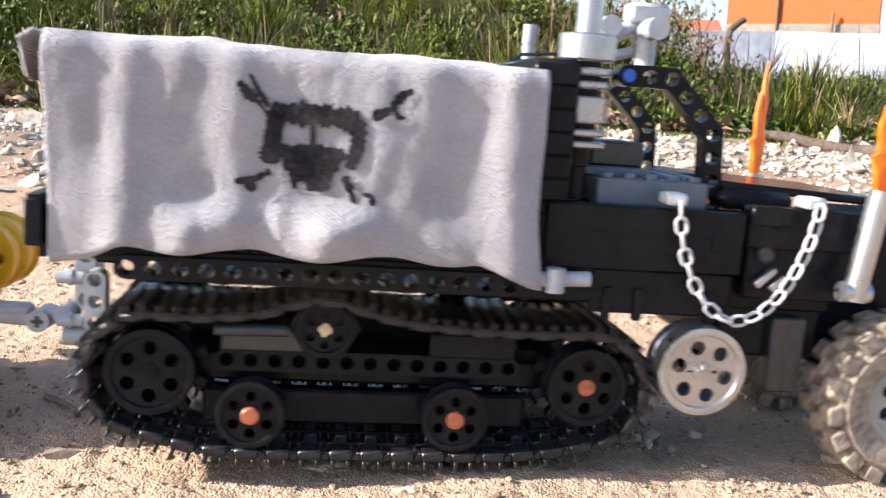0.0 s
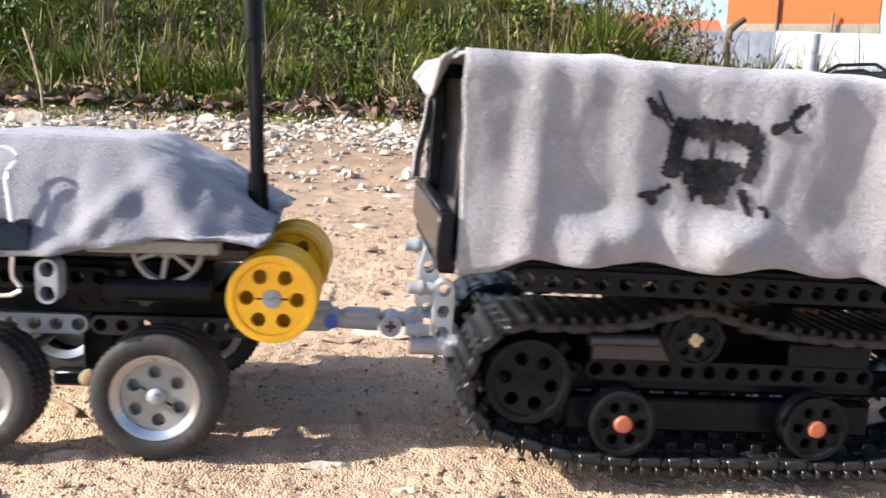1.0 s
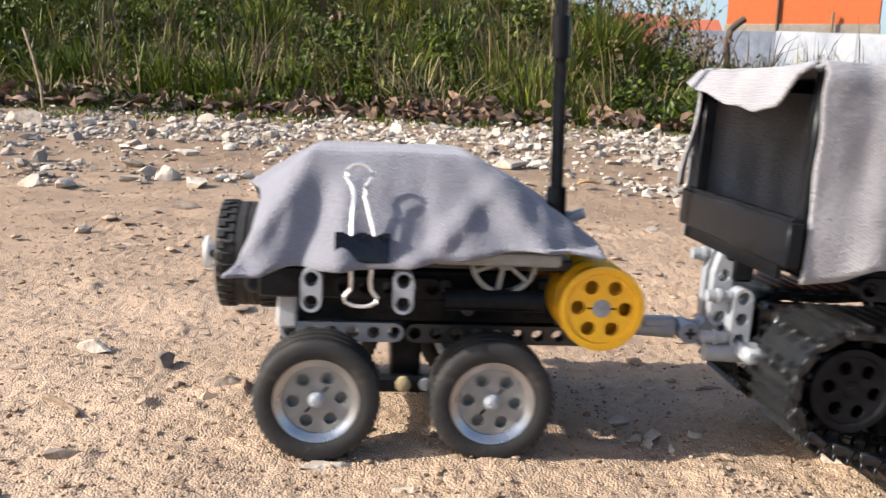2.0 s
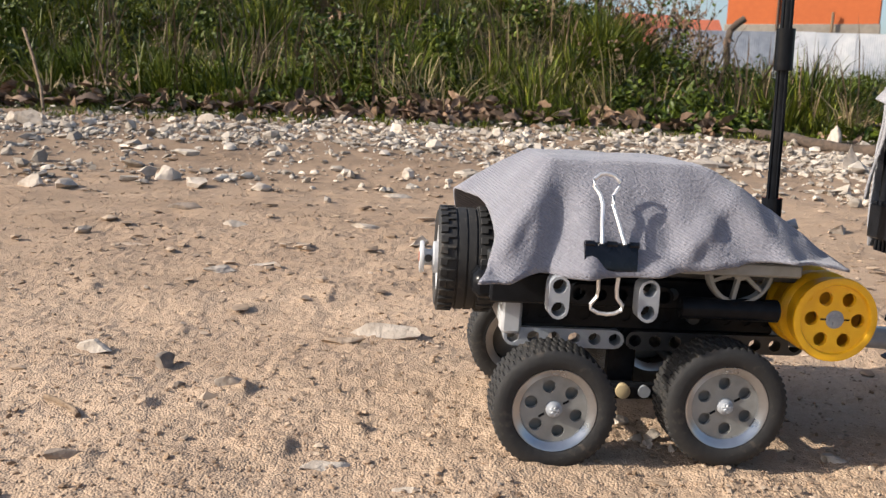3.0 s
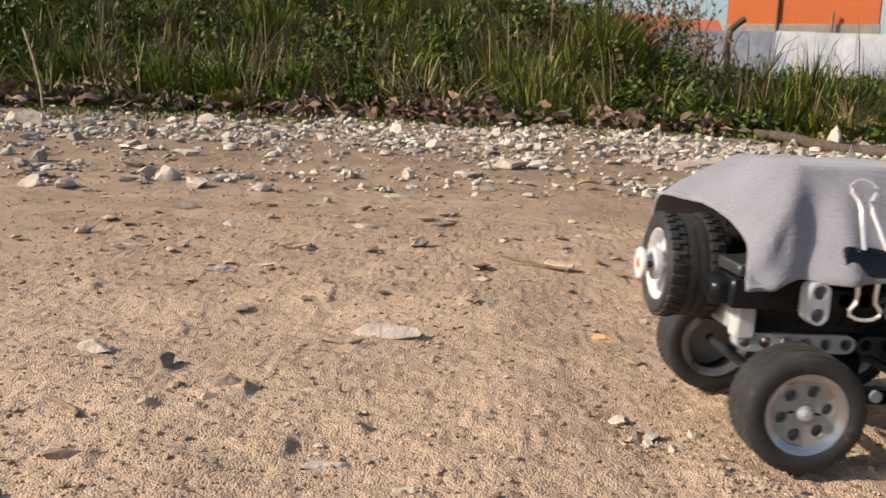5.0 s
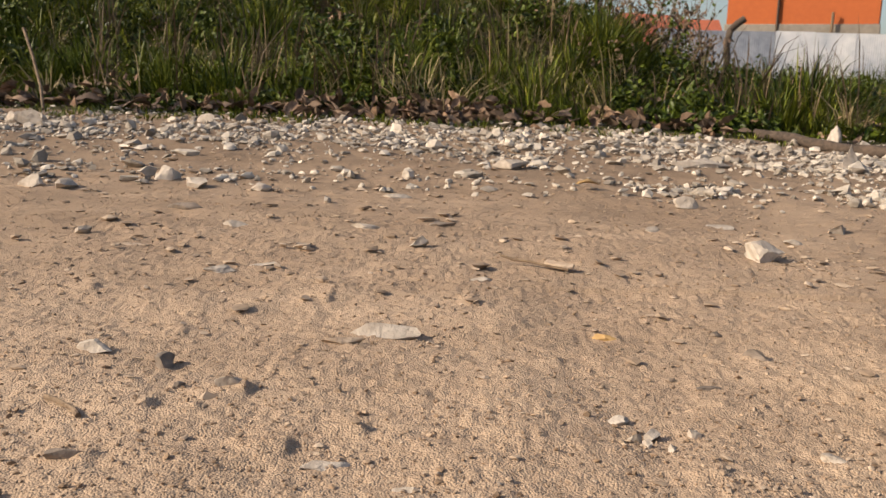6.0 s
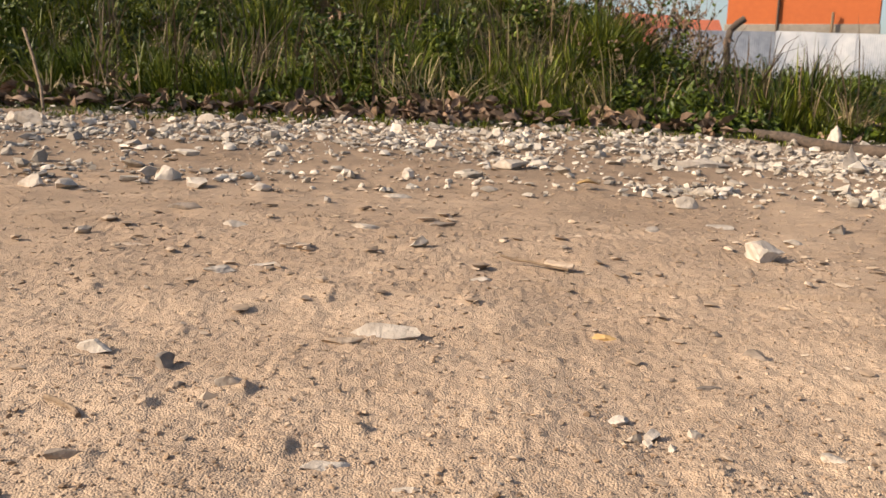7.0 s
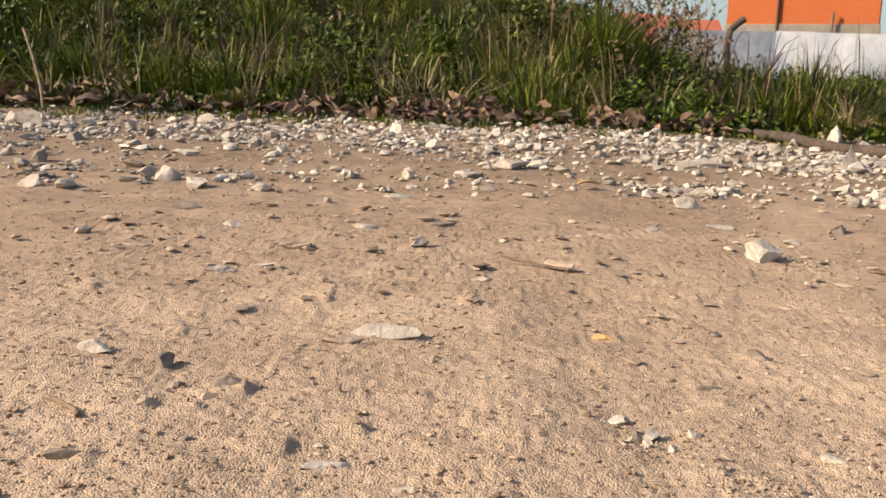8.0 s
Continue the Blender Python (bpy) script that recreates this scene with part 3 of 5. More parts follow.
    tagged(ob, "dark bent broken tree trunk in front of the fence", "tree stump")


far_things()
# ---- verge plants ----
def verge_y(x):
    return 1.84 + 0.05 * wob(x * 3, 1.0) + 0.05 * wob(x * 9, 4.0)


def tallness(x):
    return 1.0 - 0.1 * smooth_step(0.35, 0.85, x)


def tufts(name, n, per, spot, material, label, category, width=(0.0010, 0.0030), spread=0.9):
    """Arching blades that fan out from n tufts, in one mesh: spot() gives a tuft's x, y, blade length and radius."""
    vs, fs = [], []
    k = 0
    for _ in range(n):
        cx, cy, ln0, rad = spot()
        a0, b0 = RNG.uniform(0, 6.283), abs(RNG.normal(0, 0.35))
        for _ in range(int(per * RNG.uniform(0.6, 1.4))):
            a = RNG.uniform(0, 6.283)
            q = rad * RNG.random() ** 0.7
            x, y = cx + q * math.cos(a), cy + q * math.sin(a)
            ln = ln0 * RNG.uniform(0.45, 1.15)
            d = np.array((math.cos(a) * q / rad + b0 * math.cos(a0), math.sin(a) * q / rad + b0 * math.sin(a0), 0.0)) * spread + np.array((*RNG.normal(0, 0.22, 2), 0))
            t = min(1.5, float(np.linalg.norm(d)))
            w = RNG.uniform(*width)
            s = np.array((-d[1], d[0], 0.0)) / (np.linalg.norm(d) + 1e-6) * w
            s = s if RNG.random() < 0.5 else np.array((w, 0.2 * w, 0.0))
            p = np.array((x, y, height(x, y) - 0.004))
            for u in (0.0, 0.4, 0.75):
                c = p + d * ln * 0.75 * u ** 1.6 + np.array((0, 0, ln * (u - 0.36 * t * u * u)))
                vs += [c - s * (1 - 0.45 * u), c + s * (1 - 0.45 * u)]
            vs.append(p + d * ln * 0.85 + np.array((0, 0, ln * (1 - 0.48 * t))))
            fs += [(k, k + 1, k + 3, k + 2), (k + 2, k + 3, k + 5, k + 4), (k + 4, k + 5, k + 6)]
            k += 7
    ob = new(name, raw_mesh(name, vs, fs, material))
    return tagged(ob, label, category, kind="stuff")


def leaf_rows(places, size, curl, flat):
    vs, fs = [], []
    k = 0
    for x, y, z in places:
        s = RNG.uniform(*size)
        m = np.array(Euler((RNG.normal(0, flat), RNG.normal(0, flat), RNG.uniform(0, 6.283))).to_matrix())
        c = curl * RNG.uniform(0.3, 1.5)
        local = np.array([(-0.5, 0, 0), (-0.15, 0.26, c * 0.3), (0.25, 0.22, c * 0.25), (0.55, 0, c * 0.25), (0.25, -0.22, c * 0.3), (-0.15, -0.26, c * 0.25), (0.05, 0, 0)]) * s
        vs += list(local @ m.T + np.array((x, y, z)))
        fs += [(k, k + 6, k + 1), (k + 1, k + 6, k + 2), (k + 2, k + 6, k + 3), (k + 3, k + 6, k + 4), (k + 4, k + 6, k + 5), (k + 5, k + 6, k)]
        k += 7
    return vs, fs


def leaves(name, places, material, label, category, size, curl=0.35, flat=0.6):
    """Small pointed folded leaves in one mesh."""
    ob = new(name, raw_mesh(name, *leaf_rows(places, size, curl, flat), material))
    return tagged(ob, label, category, kind="stuff")


def spot_on_bank(reach=2.2, power=1.4):
    x = RNG.uniform(-1.5, 1.75)
    y = verge_y(x) + reach * RNG.random() ** power
    return x * (0.8 + 0.2 * y / 1.8), y


def grass_spot():
    x, y = spot_on_bank()
    g = 0.35 + 0.65 * smooth_step(0.0, 0.22, y - verge_y(x))
    return x, y, RNG.uniform(0.06, 0.15) * g * tallness(x) * (0.95 + 1.1 * wob(x * 3.2, y * 3.2, 2)), RNG.uniform(0.02, 0.055)


def straw_spot():
    x, y = spot_on_bank()
    return x, y, RNG.uniform(0.08, 0.19) * tallness(x), RNG.uniform(0.015, 0.05)


def weed_places(n, per):
    out = []
    for _ in range(n):
        x, y = spot_on_bank(1.7, 1.3)
        while wob(x * 2.6, y * 2.6, 21) < -0.02:
            x, y = spot_on_bank(1.7, 1.3)
        r, h = RNG.uniform(0.025, 0.075), RNG.uniform(0.04, 0.15) * (0.4 + 0.6 * smooth_step(0, 0.2, y - verge_y(x))) * tallness(x) * (0.9 + 0.9 * wob(x * 4, y * 4, 8))
        for _ in range(int(per * RNG.uniform(0.5, 1.5) * (r / 0.05) ** 2)):
            u = RNG.normal(0, 0.5, 2)
            q = min(1.0, float(np.hypot(*u)))
            px, py = x + u[0] * r, y + u[1] * r
            out.append((px, py, height(px, py) + 0.006 + h * math.sqrt(max(0.02, 1 - q * q)) * RNG.uniform(0.35, 1.05)))
    return out


def litter_places(n):
    out = []
    while len(out) < n:
        x = RNG.uniform(-1.2, 0.9)
        if RNG.random() > (1 - 0.85 * smooth_step(-0.15, 0.2, x)) * (0.10 + 0.90 * smooth_step(-0.15, 0.45, wob(x * 6, 5.5))):
            continue
        y = verge_y(x) - 0.015 + 0.05 * RNG.normal()
        out.append((x, y, height(x, y) + 0.003 + 0.040 * RNG.random() ** 1.6 * math.exp(-((y - verge_y(x)) / 0.07) ** 2)))
    return out


def stalk_spot():
    x, y = spot_on_bank(2.4, 1.1)
    return x, y, RNG.uniform(0.14, 0.30) * tallness(x), RNG.uniform(0.01, 0.03)


tufts("verge_grass", 1250, 56, grass_spot, GRASS, "unmown green grass in tufts on the verge bank", "grass", (0.0008, 0.0024))
tufts("dry_grass", 190, 24, straw_spot, STRAW, "dry straw-coloured stalks among the grass", "grass", (0.0006, 0.0015), 0.9)
tufts("brown_stalks", 240, 7, stalk_spot, DRYSTEM, "tall thin brown weed stalks on the bank", "weeds", (0.0010, 0.0022), 0.35)
leaves("verge_weeds", weed_places(560, 60), WEED, "low broad-leaved weeds in clumps among the grass", "weeds", (0.007, 0.022), 0.35, 0.7)
leaves("dry_weed_leaves", weed_places(110, 26), DEADLEAF, "withered brown weed leaves among the green", "weeds", (0.006, 0.018), 0.6, 0.8)
leaves("leaf_litter", litter_places(950), DEADLEAF, "curled brown dead leaves along the verge", "leaf litter", (0.012, 0.040), 0.9, 0.6)
tufts("gravel_sprigs", 170, 14, lambda: (RNG.uniform(-1.1, 1.0), RNG.uniform(1.60, 1.84), RNG.uniform(0.010, 0.026), 0.022), GRASS, "short grass sprigs growing through the gravel", "grass", (0.0008, 0.002), 1.0)


def meadow_spot():
    x, y = RNG.uniform(-5, 8), RNG.uniform(4, 9)
    return x, y, RNG.uniform(0.10, 0.26) * (1.3 - 0.9 * smooth_step(0.9, 2.6, x * 5 / y)), 0.12


tufts("meadow_grass", 420, 24, meadow_spot, GRASS, "rough meadow grass behind the verge", "grass", (0.003, 0.008), 0.8)
# ---- truck ----
# the thing's own space, in millimetres: x forward, y away from the near track's outer face, z up from the ground
def disc_wheel(name, parent, at, r, face_mat, width=10.0, hub=None, hub_label="", label="", turn=0.0):
    """A toy wheel with six round holes and a cross-shaped hub, facing -y."""
    bm = B()
    spoked_face(bm, r * 0.22, r * 0.80, r * 0.55, r * 0.165, 1.2, 3.2, turn=turn)
    lathe(bm, [(r * 0.80, 3.2), (r * 0.80, 1.2), (r * 0.83, 0.2), (r * 0.90, 0.0), (r * 0.985, 0.3), (r, 1.2), (r * 0.97, 2.6), (r * 0.90, 3.6), (r * 0.90, width - 3.6), (r * 0.97, width - 2.6), (r, width - 1), (r * 0.9, width), (r * 0.80, width)], 40, YAX)
    lathe(bm, [(0, width - 1), (r * 0.8, width - 1)], 24, YAX)
    w = part(name, bm, face_mat, parent, label, at)
    h = B()
    for a in (0, 90):
        box(h, -2.3, 2.3, 0.2, 1.6, -0.85, 0.85, 0.15, pose(0, 0, 0, 0, a + 8, 0))
    lathe(h, [(0, 0.6), (r * 0.2, 0.7), (r * 0.22, 1.3)], 20, YAX)
    part("hub", h, hub or face_mat, w, hub_label)
    for s in (-1, 1):
        part("slot", box(B(), s * r * 0.28 - 1.1, s * r * 0.28 + 1.1, 1.05, 1.25, -0.3, 0.3, 0, pose(0, 0, 0, 0, 0, 0)), BLACK, w)
    return w


def plain_tyre(r_in, r_out, width, rows=3, n=40, block=1.2):
    """A tyre in one skin: smooth side walls and rows of staggered tread blocks."""
    m = r_out - block
    rings = [(r_in, 1.0, -1), (r_in + 1, 0.2, -1), (m - 2.2, 0.0, -1), (m - 0.5, 0.7, -1)]
    step = (width - 2.0) / rows
    for j in range(rows):
        y = 1.0 + step * j
        rings += [(m, y + 0.1, -1), (r_out, y + 0.35, j), (r_out, y + step - 0.35, j), (m, y + step - 0.1, -1)]
    rings += [(m - 0.5, width - 0.7, -1), (m - 2.2, width, -1), (r_in + 1, width - 0.2, -1), (r_in, width - 1.0, -1)]
    seg = 4 * n
    bm = B()
    grid = []
    for r, y, row in rings:
        ring = []
        for k in range(seg):
            rr = r if row < 0 or ((k + 2 * (row % 2)) % 4) < 2 else m
            a = 2 * math.pi * (k + (0.35 if k % 2 else -0.35) * (row >= 0)) / seg
            ring.append(bm.verts.new(Vector((rr * math.cos(a), y, rr * math.sin(a))) * MM))
        grid.append(ring)
    for A, C in zip(grid, grid[1:]):
        for k in range(seg):
            j = (k + 1) % seg
            bm.faces.new((A[k], A[j], C[j], C[k]))
    return bm


def track_path():
    """The loop that the track's links follow, as dense points (x, z) at an even step, and its length."""
    R = 21.0
    rear, front = (-68.0, 31.0), (79.5, 30.0)
    pts = []
    for k in range(30):      # up over the rear sprocket
        a = math.radians(245 - 150 * k / 29)
        pts.append((rear[0] + R * math.cos(a), rear[1] + R * math.sin(a)))
    for x, z in ((-56, 51.5), (-42, 52.5), (-30, 54.5), (-21, 57.6), (-12, 59.0), (-4, 57.6), (5, 54.6), (20, 52.0), (40, 50.6), (62, 50.6)):
        pts.append((x, z))
    for k in range(30):      # down round the front sprocket
        a = math.radians(92 - 160 * k / 29)
        pts.append((front[0] + R * math.cos(a), front[1] + R * math.sin(a)))
    for x, z in ((68, 6.6), (52, 4.8), (36, 4.4), (0, 4.2), (-36, 4.2), (-52, 5.2), (-66, 9.0)):
        pts.append((x, z))
    P = np.array(pts + pts[:1])
    d = np.r_[0, np.cumsum(np.hypot(*np.diff(P, axis=0).T))]
    s = np.linspace(0, d[-1], 801)
    return np.c_[np.interp(s, d, P[:, 0]), np.interp(s, d, P[:, 1])], d[-1]


LOOP, LOOP_LEN = track_path()
N_LINKS = int(round(LOOP_LEN / 10.4))


def link_pose(s, y):
    """The pose of a link at the distance s (mm) along the loop, which runs backwards at the top seen from the near side."""
    f = (s % LOOP_LEN) / LOOP_LEN * 800
    i = int(f)
    g = lambda q: LOOP[q % 800]
    p = g(i) + (g(i + 1) - g(i)) * (f - i)
    t = g(i + 8) - g(i - 8)
    return pose(p[0] * MM, y * MM, p[1] * MM, 0, -math.degrees(math.atan2(t[1], t[0])), 0)


def link_mesh():
    bm = B()
    w = 34.0
    box(bm, -3.3, 3.3, 0, w, -1.6, 0.8, 0.3)
    box(bm, -4.0, 4.0, -0.2, 2.4, -2.6, 0.4, 0.6)
    for y in (9.0, 22.0):
        box(bm, -2.2, 2.2, y, y + 3.0, -5.0, -1.2, 0.6)
    for x in (-2.6, 2.6):
        box(bm, x - 0.65, x + 0.65, -1.2, w + 0.5, 0.5, 3.1, 0.25)
    for y in (1.0, 9.5, 20, w - 4.5):
        box(bm, -5.2, 5.2, y, y + 3.4, -2.0, 0.3, 0.3)
    rod(bm, (-5.2, 0.2, -0.6), (-5.2, w - 0.2, -0.6), 1.15, 8)
    box(bm, 2.6, 3.6, 3, w - 3, 0.7, 2.0, 0)
    return mesh_of("link", bm, TREAD)


def skin(u, v):
    """The canvas over the cargo bed: u along the truck, v from the near hem over the top to the far hem."""
    x = -96.5 + 149.5 * u
    side, top = 68.0, 112.0
    s = v * (2 * side + top)
    crumple = 2.0 * wob(x * 0.075, s * 0.007, 6) + 2.0 * wob(x * 0.035, s * 0.02) + 0.9 * wob(x * 0.11, s * 0.05, 4) + 0.35 * wob(x * 0.3, s * 0.2, 8)
    if s < side:
        z = 75.0 + s * 0.926
        y = -7.5
        low = (1 - smooth_step(6, 21, s)) * (1 + 0.5 * wob(x * 0.08, s * 0.05, 14))
        y -= low * (9.0 * math.exp(-((x + 52) / 15) ** 2) + 9.5 * math.exp(-((x + 13) / 16) ** 2) + 3.0 * math.exp(-((x - 26) / 10) ** 2)) * (0.55 + 0.45 * smooth_step(0, 12, s))
        y += 2.4 * math.exp(-((x + 34) / 7) ** 2) * low + 1.6 * math.exp(-((x - 8) / 6) ** 2) * low
        y -= 1.8 * math.sin(x * 0.16 + 0.8) * smooth_step(60, 10, s) * 0.5
        y -= 1.3 * math.exp(-((x - 42 + s * 0.03) / 5) ** 2) + 1.2 * math.exp(-((x - 10 - s * 0.06) / 6) ** 2) + 1.0 * math.exp(-((x + 76 - s * 0.05) / 6) ** 2)
        y += crumple * 0.8
        z += (1.2 * math.sin(x * 0.15 + 1.0) - 8.0 * smooth_step(33, 52, x) - 5.5 * smooth_step(-72, -86, x)) * (1 - smooth_step(0, 30, s))
        r = smooth_step(side - 7, side, s)
        y += 3.2 * r * r
    elif s < side + top:
        y = -4.3 + (s - side) * 0.97
        z = 138.0 - 1.3 * math.sin((s - side) / top * math.pi) + crumple * 0.5 + 0.8 * math.sin(x * 0.09)
        e = min(s - side, side + top - s)
        z -= 2.2 * (1 - smooth_step(0, 6, e))
    else:
        d = s - side - top
        z = 136.5 - d
        y = 104.5 + crumple + 1.5 * smooth_step(0, 60, d)
    x += 1.6 * wob(s * 0.05, 3.0) * (1 if u < 0.05 else 0.2) - 4.0 * (1 - smooth_step(0, 0.10, u)) * smooth_step(20, 68, min(s, side + top))  * 0.5
    if u > 0.9:
        x += 3.0 * smooth_step(0.9, 1, u) * (1 - smooth_step(0, 20, s))
    return x, y, z


def on_canvas(x, z, lift=1.35):
    u, s = (x + 96.5) / 149.5, (z - 75.0) / 0.926
    p = skin(u, s / 248.0)
    return Vector((x, p[1] - lift, z)) * MM


def stroke(bm, pts, w0, w1):
    """A hand-drawn marker stroke lying on the canvas, as a strip through pts (x, z)."""
    P = []
    for (a, b) in zip(pts, pts[1:]):
        n = max(2, int(math.hypot(b[0] - a[0], b[1] - a[1]) / 0.7))
        P += [(a[0] + (b[0] - a[0]) * i / n, a[1] + (b[1] - a[1]) * i / n) for i in range(n)]
    P.append(pts[-1])
    rows = []
    n = len(P)
    for i, p in enumerate(P):
        a, b = P[max(0, i - 1)], P[min(n - 1, i + 1)]
        d = Vector((b[0] - a[0], b[1] - a[1])).normalized()
        w = (w0 + (w1 - w0) * i / (n - 1)) * 0.5 * (1 + 0.55 * wob(p[0] * 0.9, p[1] * 0.9, 2) + 0.3 * wob(p[0] * 2.7, p[1] * 2.7, 5))
        if i in (0, n - 1):
            w *= 0.55
        rows.append([bm.verts.new(on_canvas(p[0] - d.y * w * k + 0.3 * wob(p[1] * 2, k), p[1] + d.x * w * k)) for k in (-1, -0.33, 0.33, 1)])
    for A, C in zip(rows, rows[1:]):
        for k in range(3):
            bm.faces.new((A[k], A[k + 1], C[k + 1], C[k]))


def emblem(parent):
    """The painted mark on the canvas: a square blocky skull with crossed bones."""
    marks = {
        "painted_skull": [([(-34, 117), (-18, 117.5), (-4, 116.5)], 7.0, 7.5), ([(-31.5, 118), (-32.8, 108), (-33.5, 100)], 6.5, 6.5), ([(-4.6, 117), (-4.2, 108), (-6.5, 100)], 6.0, 5.0),
                           ([(-19.6, 115), (-19.2, 106)], 2.2, 2.6), ([(-31, 104.6), (-18, 105.2), (-8, 104)], 4.4, 5.0), ([(-29, 100.8), (-17, 101), (-10, 101)], 5.4, 5.4), ([(-25, 96.8), (-17, 97), (-12, 97)], 5.4, 5.0), ([(-21, 93.2), (-12.5, 93.6)], 3.6, 3.0), ([(-26, 98), (-24.5, 92)], 3.0, 1.6)],
        "painted_bone": [([(-44.5, 126.5), (-41, 122.5), (-38.5, 121)], 2.6, 4.2), ([(-41, 129.5), (-38, 124), (-34.5, 119)], 1.0, 2.4), ([(-38.5, 121), (-34.5, 116)], 1.6, 0.9)],
        "painted_bone.001": [([(0, 118), (4.5, 120), (8, 122.5)], 4.0, 3.2), ([(6.5, 122), (10, 126), (13.5, 128)], 3.2, 2.6), ([(7.5, 121), (9, 118.6), (11.5, 118.6)], 1.4, 1.6)],
        "painted_bone.002": [([(-44.5, 93.5), (-38, 94.5), (-33, 97.5)], 2.4, 2.4), ([(-40.5, 94), (-38, 90.5)], 3.6, 2.4), ([(-44, 93.4), (-41.5, 94)], 2.6, 2.0)],
        "painted_bone.003": [([(-8, 97.5), (-6, 93), (-4, 88.5)], 3.6, 1.8), ([(-1.5, 91.8), (1.5, 91.2), (2.2, 88)], 1.4, 2.2)],
    }
    for name, strokes in marks.items():
        bm = B()
        for pts, a, b in strokes:
            stroke(bm, [(-18.5 + (x + 18.5) * 0.90, 110 + (z - 108) * 0.90) for x, z in pts], a * 0.88, b * 0.88)
        part(name.split(".")[0], bm, INK, parent, "black marker paint on the canvas")


def exhaust(parent):
    at = pose(70 * MM, 14 * MM, 0)
    core = part("exhaust_pipe", lathe(B(), [(0, 117), (4.4, 117), (4.4, 150), (4.4, 215), (3.6, 216), (0, 216)], 32), SILVER, parent, "silver exhaust pipe", at)
    for z, h, r in ((113.5, 2.4, 9.2), (117.5, 2.4, 9.2), (121.8, 9.0, 9.2), (133.2, 2.6, 9.2), (137.6, 2.6, 9.2), (142.4, 8.8, 9.6)):
        part("ring", lathe(B(), [(3, z), (r - 0.6, z), (r, z + 0.6), (r, z + h - 0.6), (r - 0.6, z + h), (3, z + h)], 40), SILVER, core, "silver ring")
    # black core that makes the gaps between the rings dark
    part("sleeve", lathe(B(), [(3, 113), (5.6, 113), (5.6, 142.2), (3, 142.2)], 24), BLACK, core)
    part("exhaust_base", lathe(B(), [(0, 96), (3.6, 96), (3.6, 107), (4.4, 107.5), (4.4, 114), (0, 114)], 24), BLACK, parent, "", at)


def chain(parent):
    a, b, low = Vector((101, -6, 99)), Vector((150, -6, 101)), 59.0
    pts = []
    for i in range(201):
        t = i / 200
        x = a.x + (b.x - a.x) * t
        sag = 1 - (2 * t - 1) ** 2
        sag = sag ** 0.62
        pts.append(Vector((x, -6.5, (a.z + (b.z - a.z) * t) - sag * (a.z - low))))
    d = [0]
    for p, q in zip(pts, pts[1:]):
        d.append(d[-1] + (q - p).length)
    n = 19
    def at(s):
        s = min(max(s, 0), d[-1])
        for i in range(200):
            if d[i + 1] >= s:
                return pts[i].lerp(pts[i + 1], (s - d[i]) / (d[i + 1] - d[i]))
    oval = [(1.75 * math.cos(t) + 1.05 * (1 if math.cos(t) > 0 else -1), 0, 1.75 * math.sin(t)) for t in [2 * math.pi * (k + 0.5) / 16 for k in range(16)]]
    me = mesh_of("chain_link", tube(oval, 0.6, 7, True), WHITE)
    for k in range(n):
        s = (k + 0.5) * d[-1] / n
        p, q = at(s - 1.5), at(s + 1.5)
        m = Matrix.Translation(at(s) * MM) @ (q - p).to_track_quat('X', 'Y').to_matrix().to_4x4() @ pose(0, 0, 0, 22 + 74 * (k % 2))
        part("chain_link", me, None, parent, "pale grey plastic chain link", m)


def flame_mesh(h, w):
    """A flat toy flame with three tongues."""
    out = [(-0.5, 0), (-0.62, 0.18), (-0.95, 0.30), (-0.62, 0.34), (-0.75, 0.55), (-0.48, 0.72), (-0.2, 0.60), (-0.28, 0.82), (0.0, 1.0), (0.12, 0.80), (0.42, 0.66), (0.30, 0.48), (0.62, 0.30), (0.5, 0.12), (0.38, 0)]
    bm = B()
    f = [bm.verts.new((x * w * MM, -1.3 * MM * (1 - 0.7 * z), z * h * MM)) for x, z in out]
    g = [bm.verts.new((x * w * MM, 1.3 * MM * (1 - 0.7 * z), z * h * MM)) for x, z in out]
    fc = bm.verts.new((0, -2.2 * MM, 0.35 * h * MM)); gc = bm.verts.new((0, 2.2 * MM, 0.35 * h * MM))
    n = len(out)
    for i in range(n):
        j = (i + 1) % n
        bm.faces.new((f[i], f[j], g[j], g[i]))
        bm.faces.new((fc, f[j], f[i]))
        bm.faces.new((gc, g[i], g[j]))
    return bm


def pin(parent, p, q, r=2.4, material=None, label="", name="connector_pin"):
    bm = rod(B(), p, q, r, 16)
    d = (Vector(q) - Vector(p)).normalized()
    mid = (Vector(p) + Vector(q)) / 2
    rod(bm, mid - d * 0.8, mid + d * 0.8, r + 0.7, 16)
    return part(name, bm, material or LGREY, parent, label)


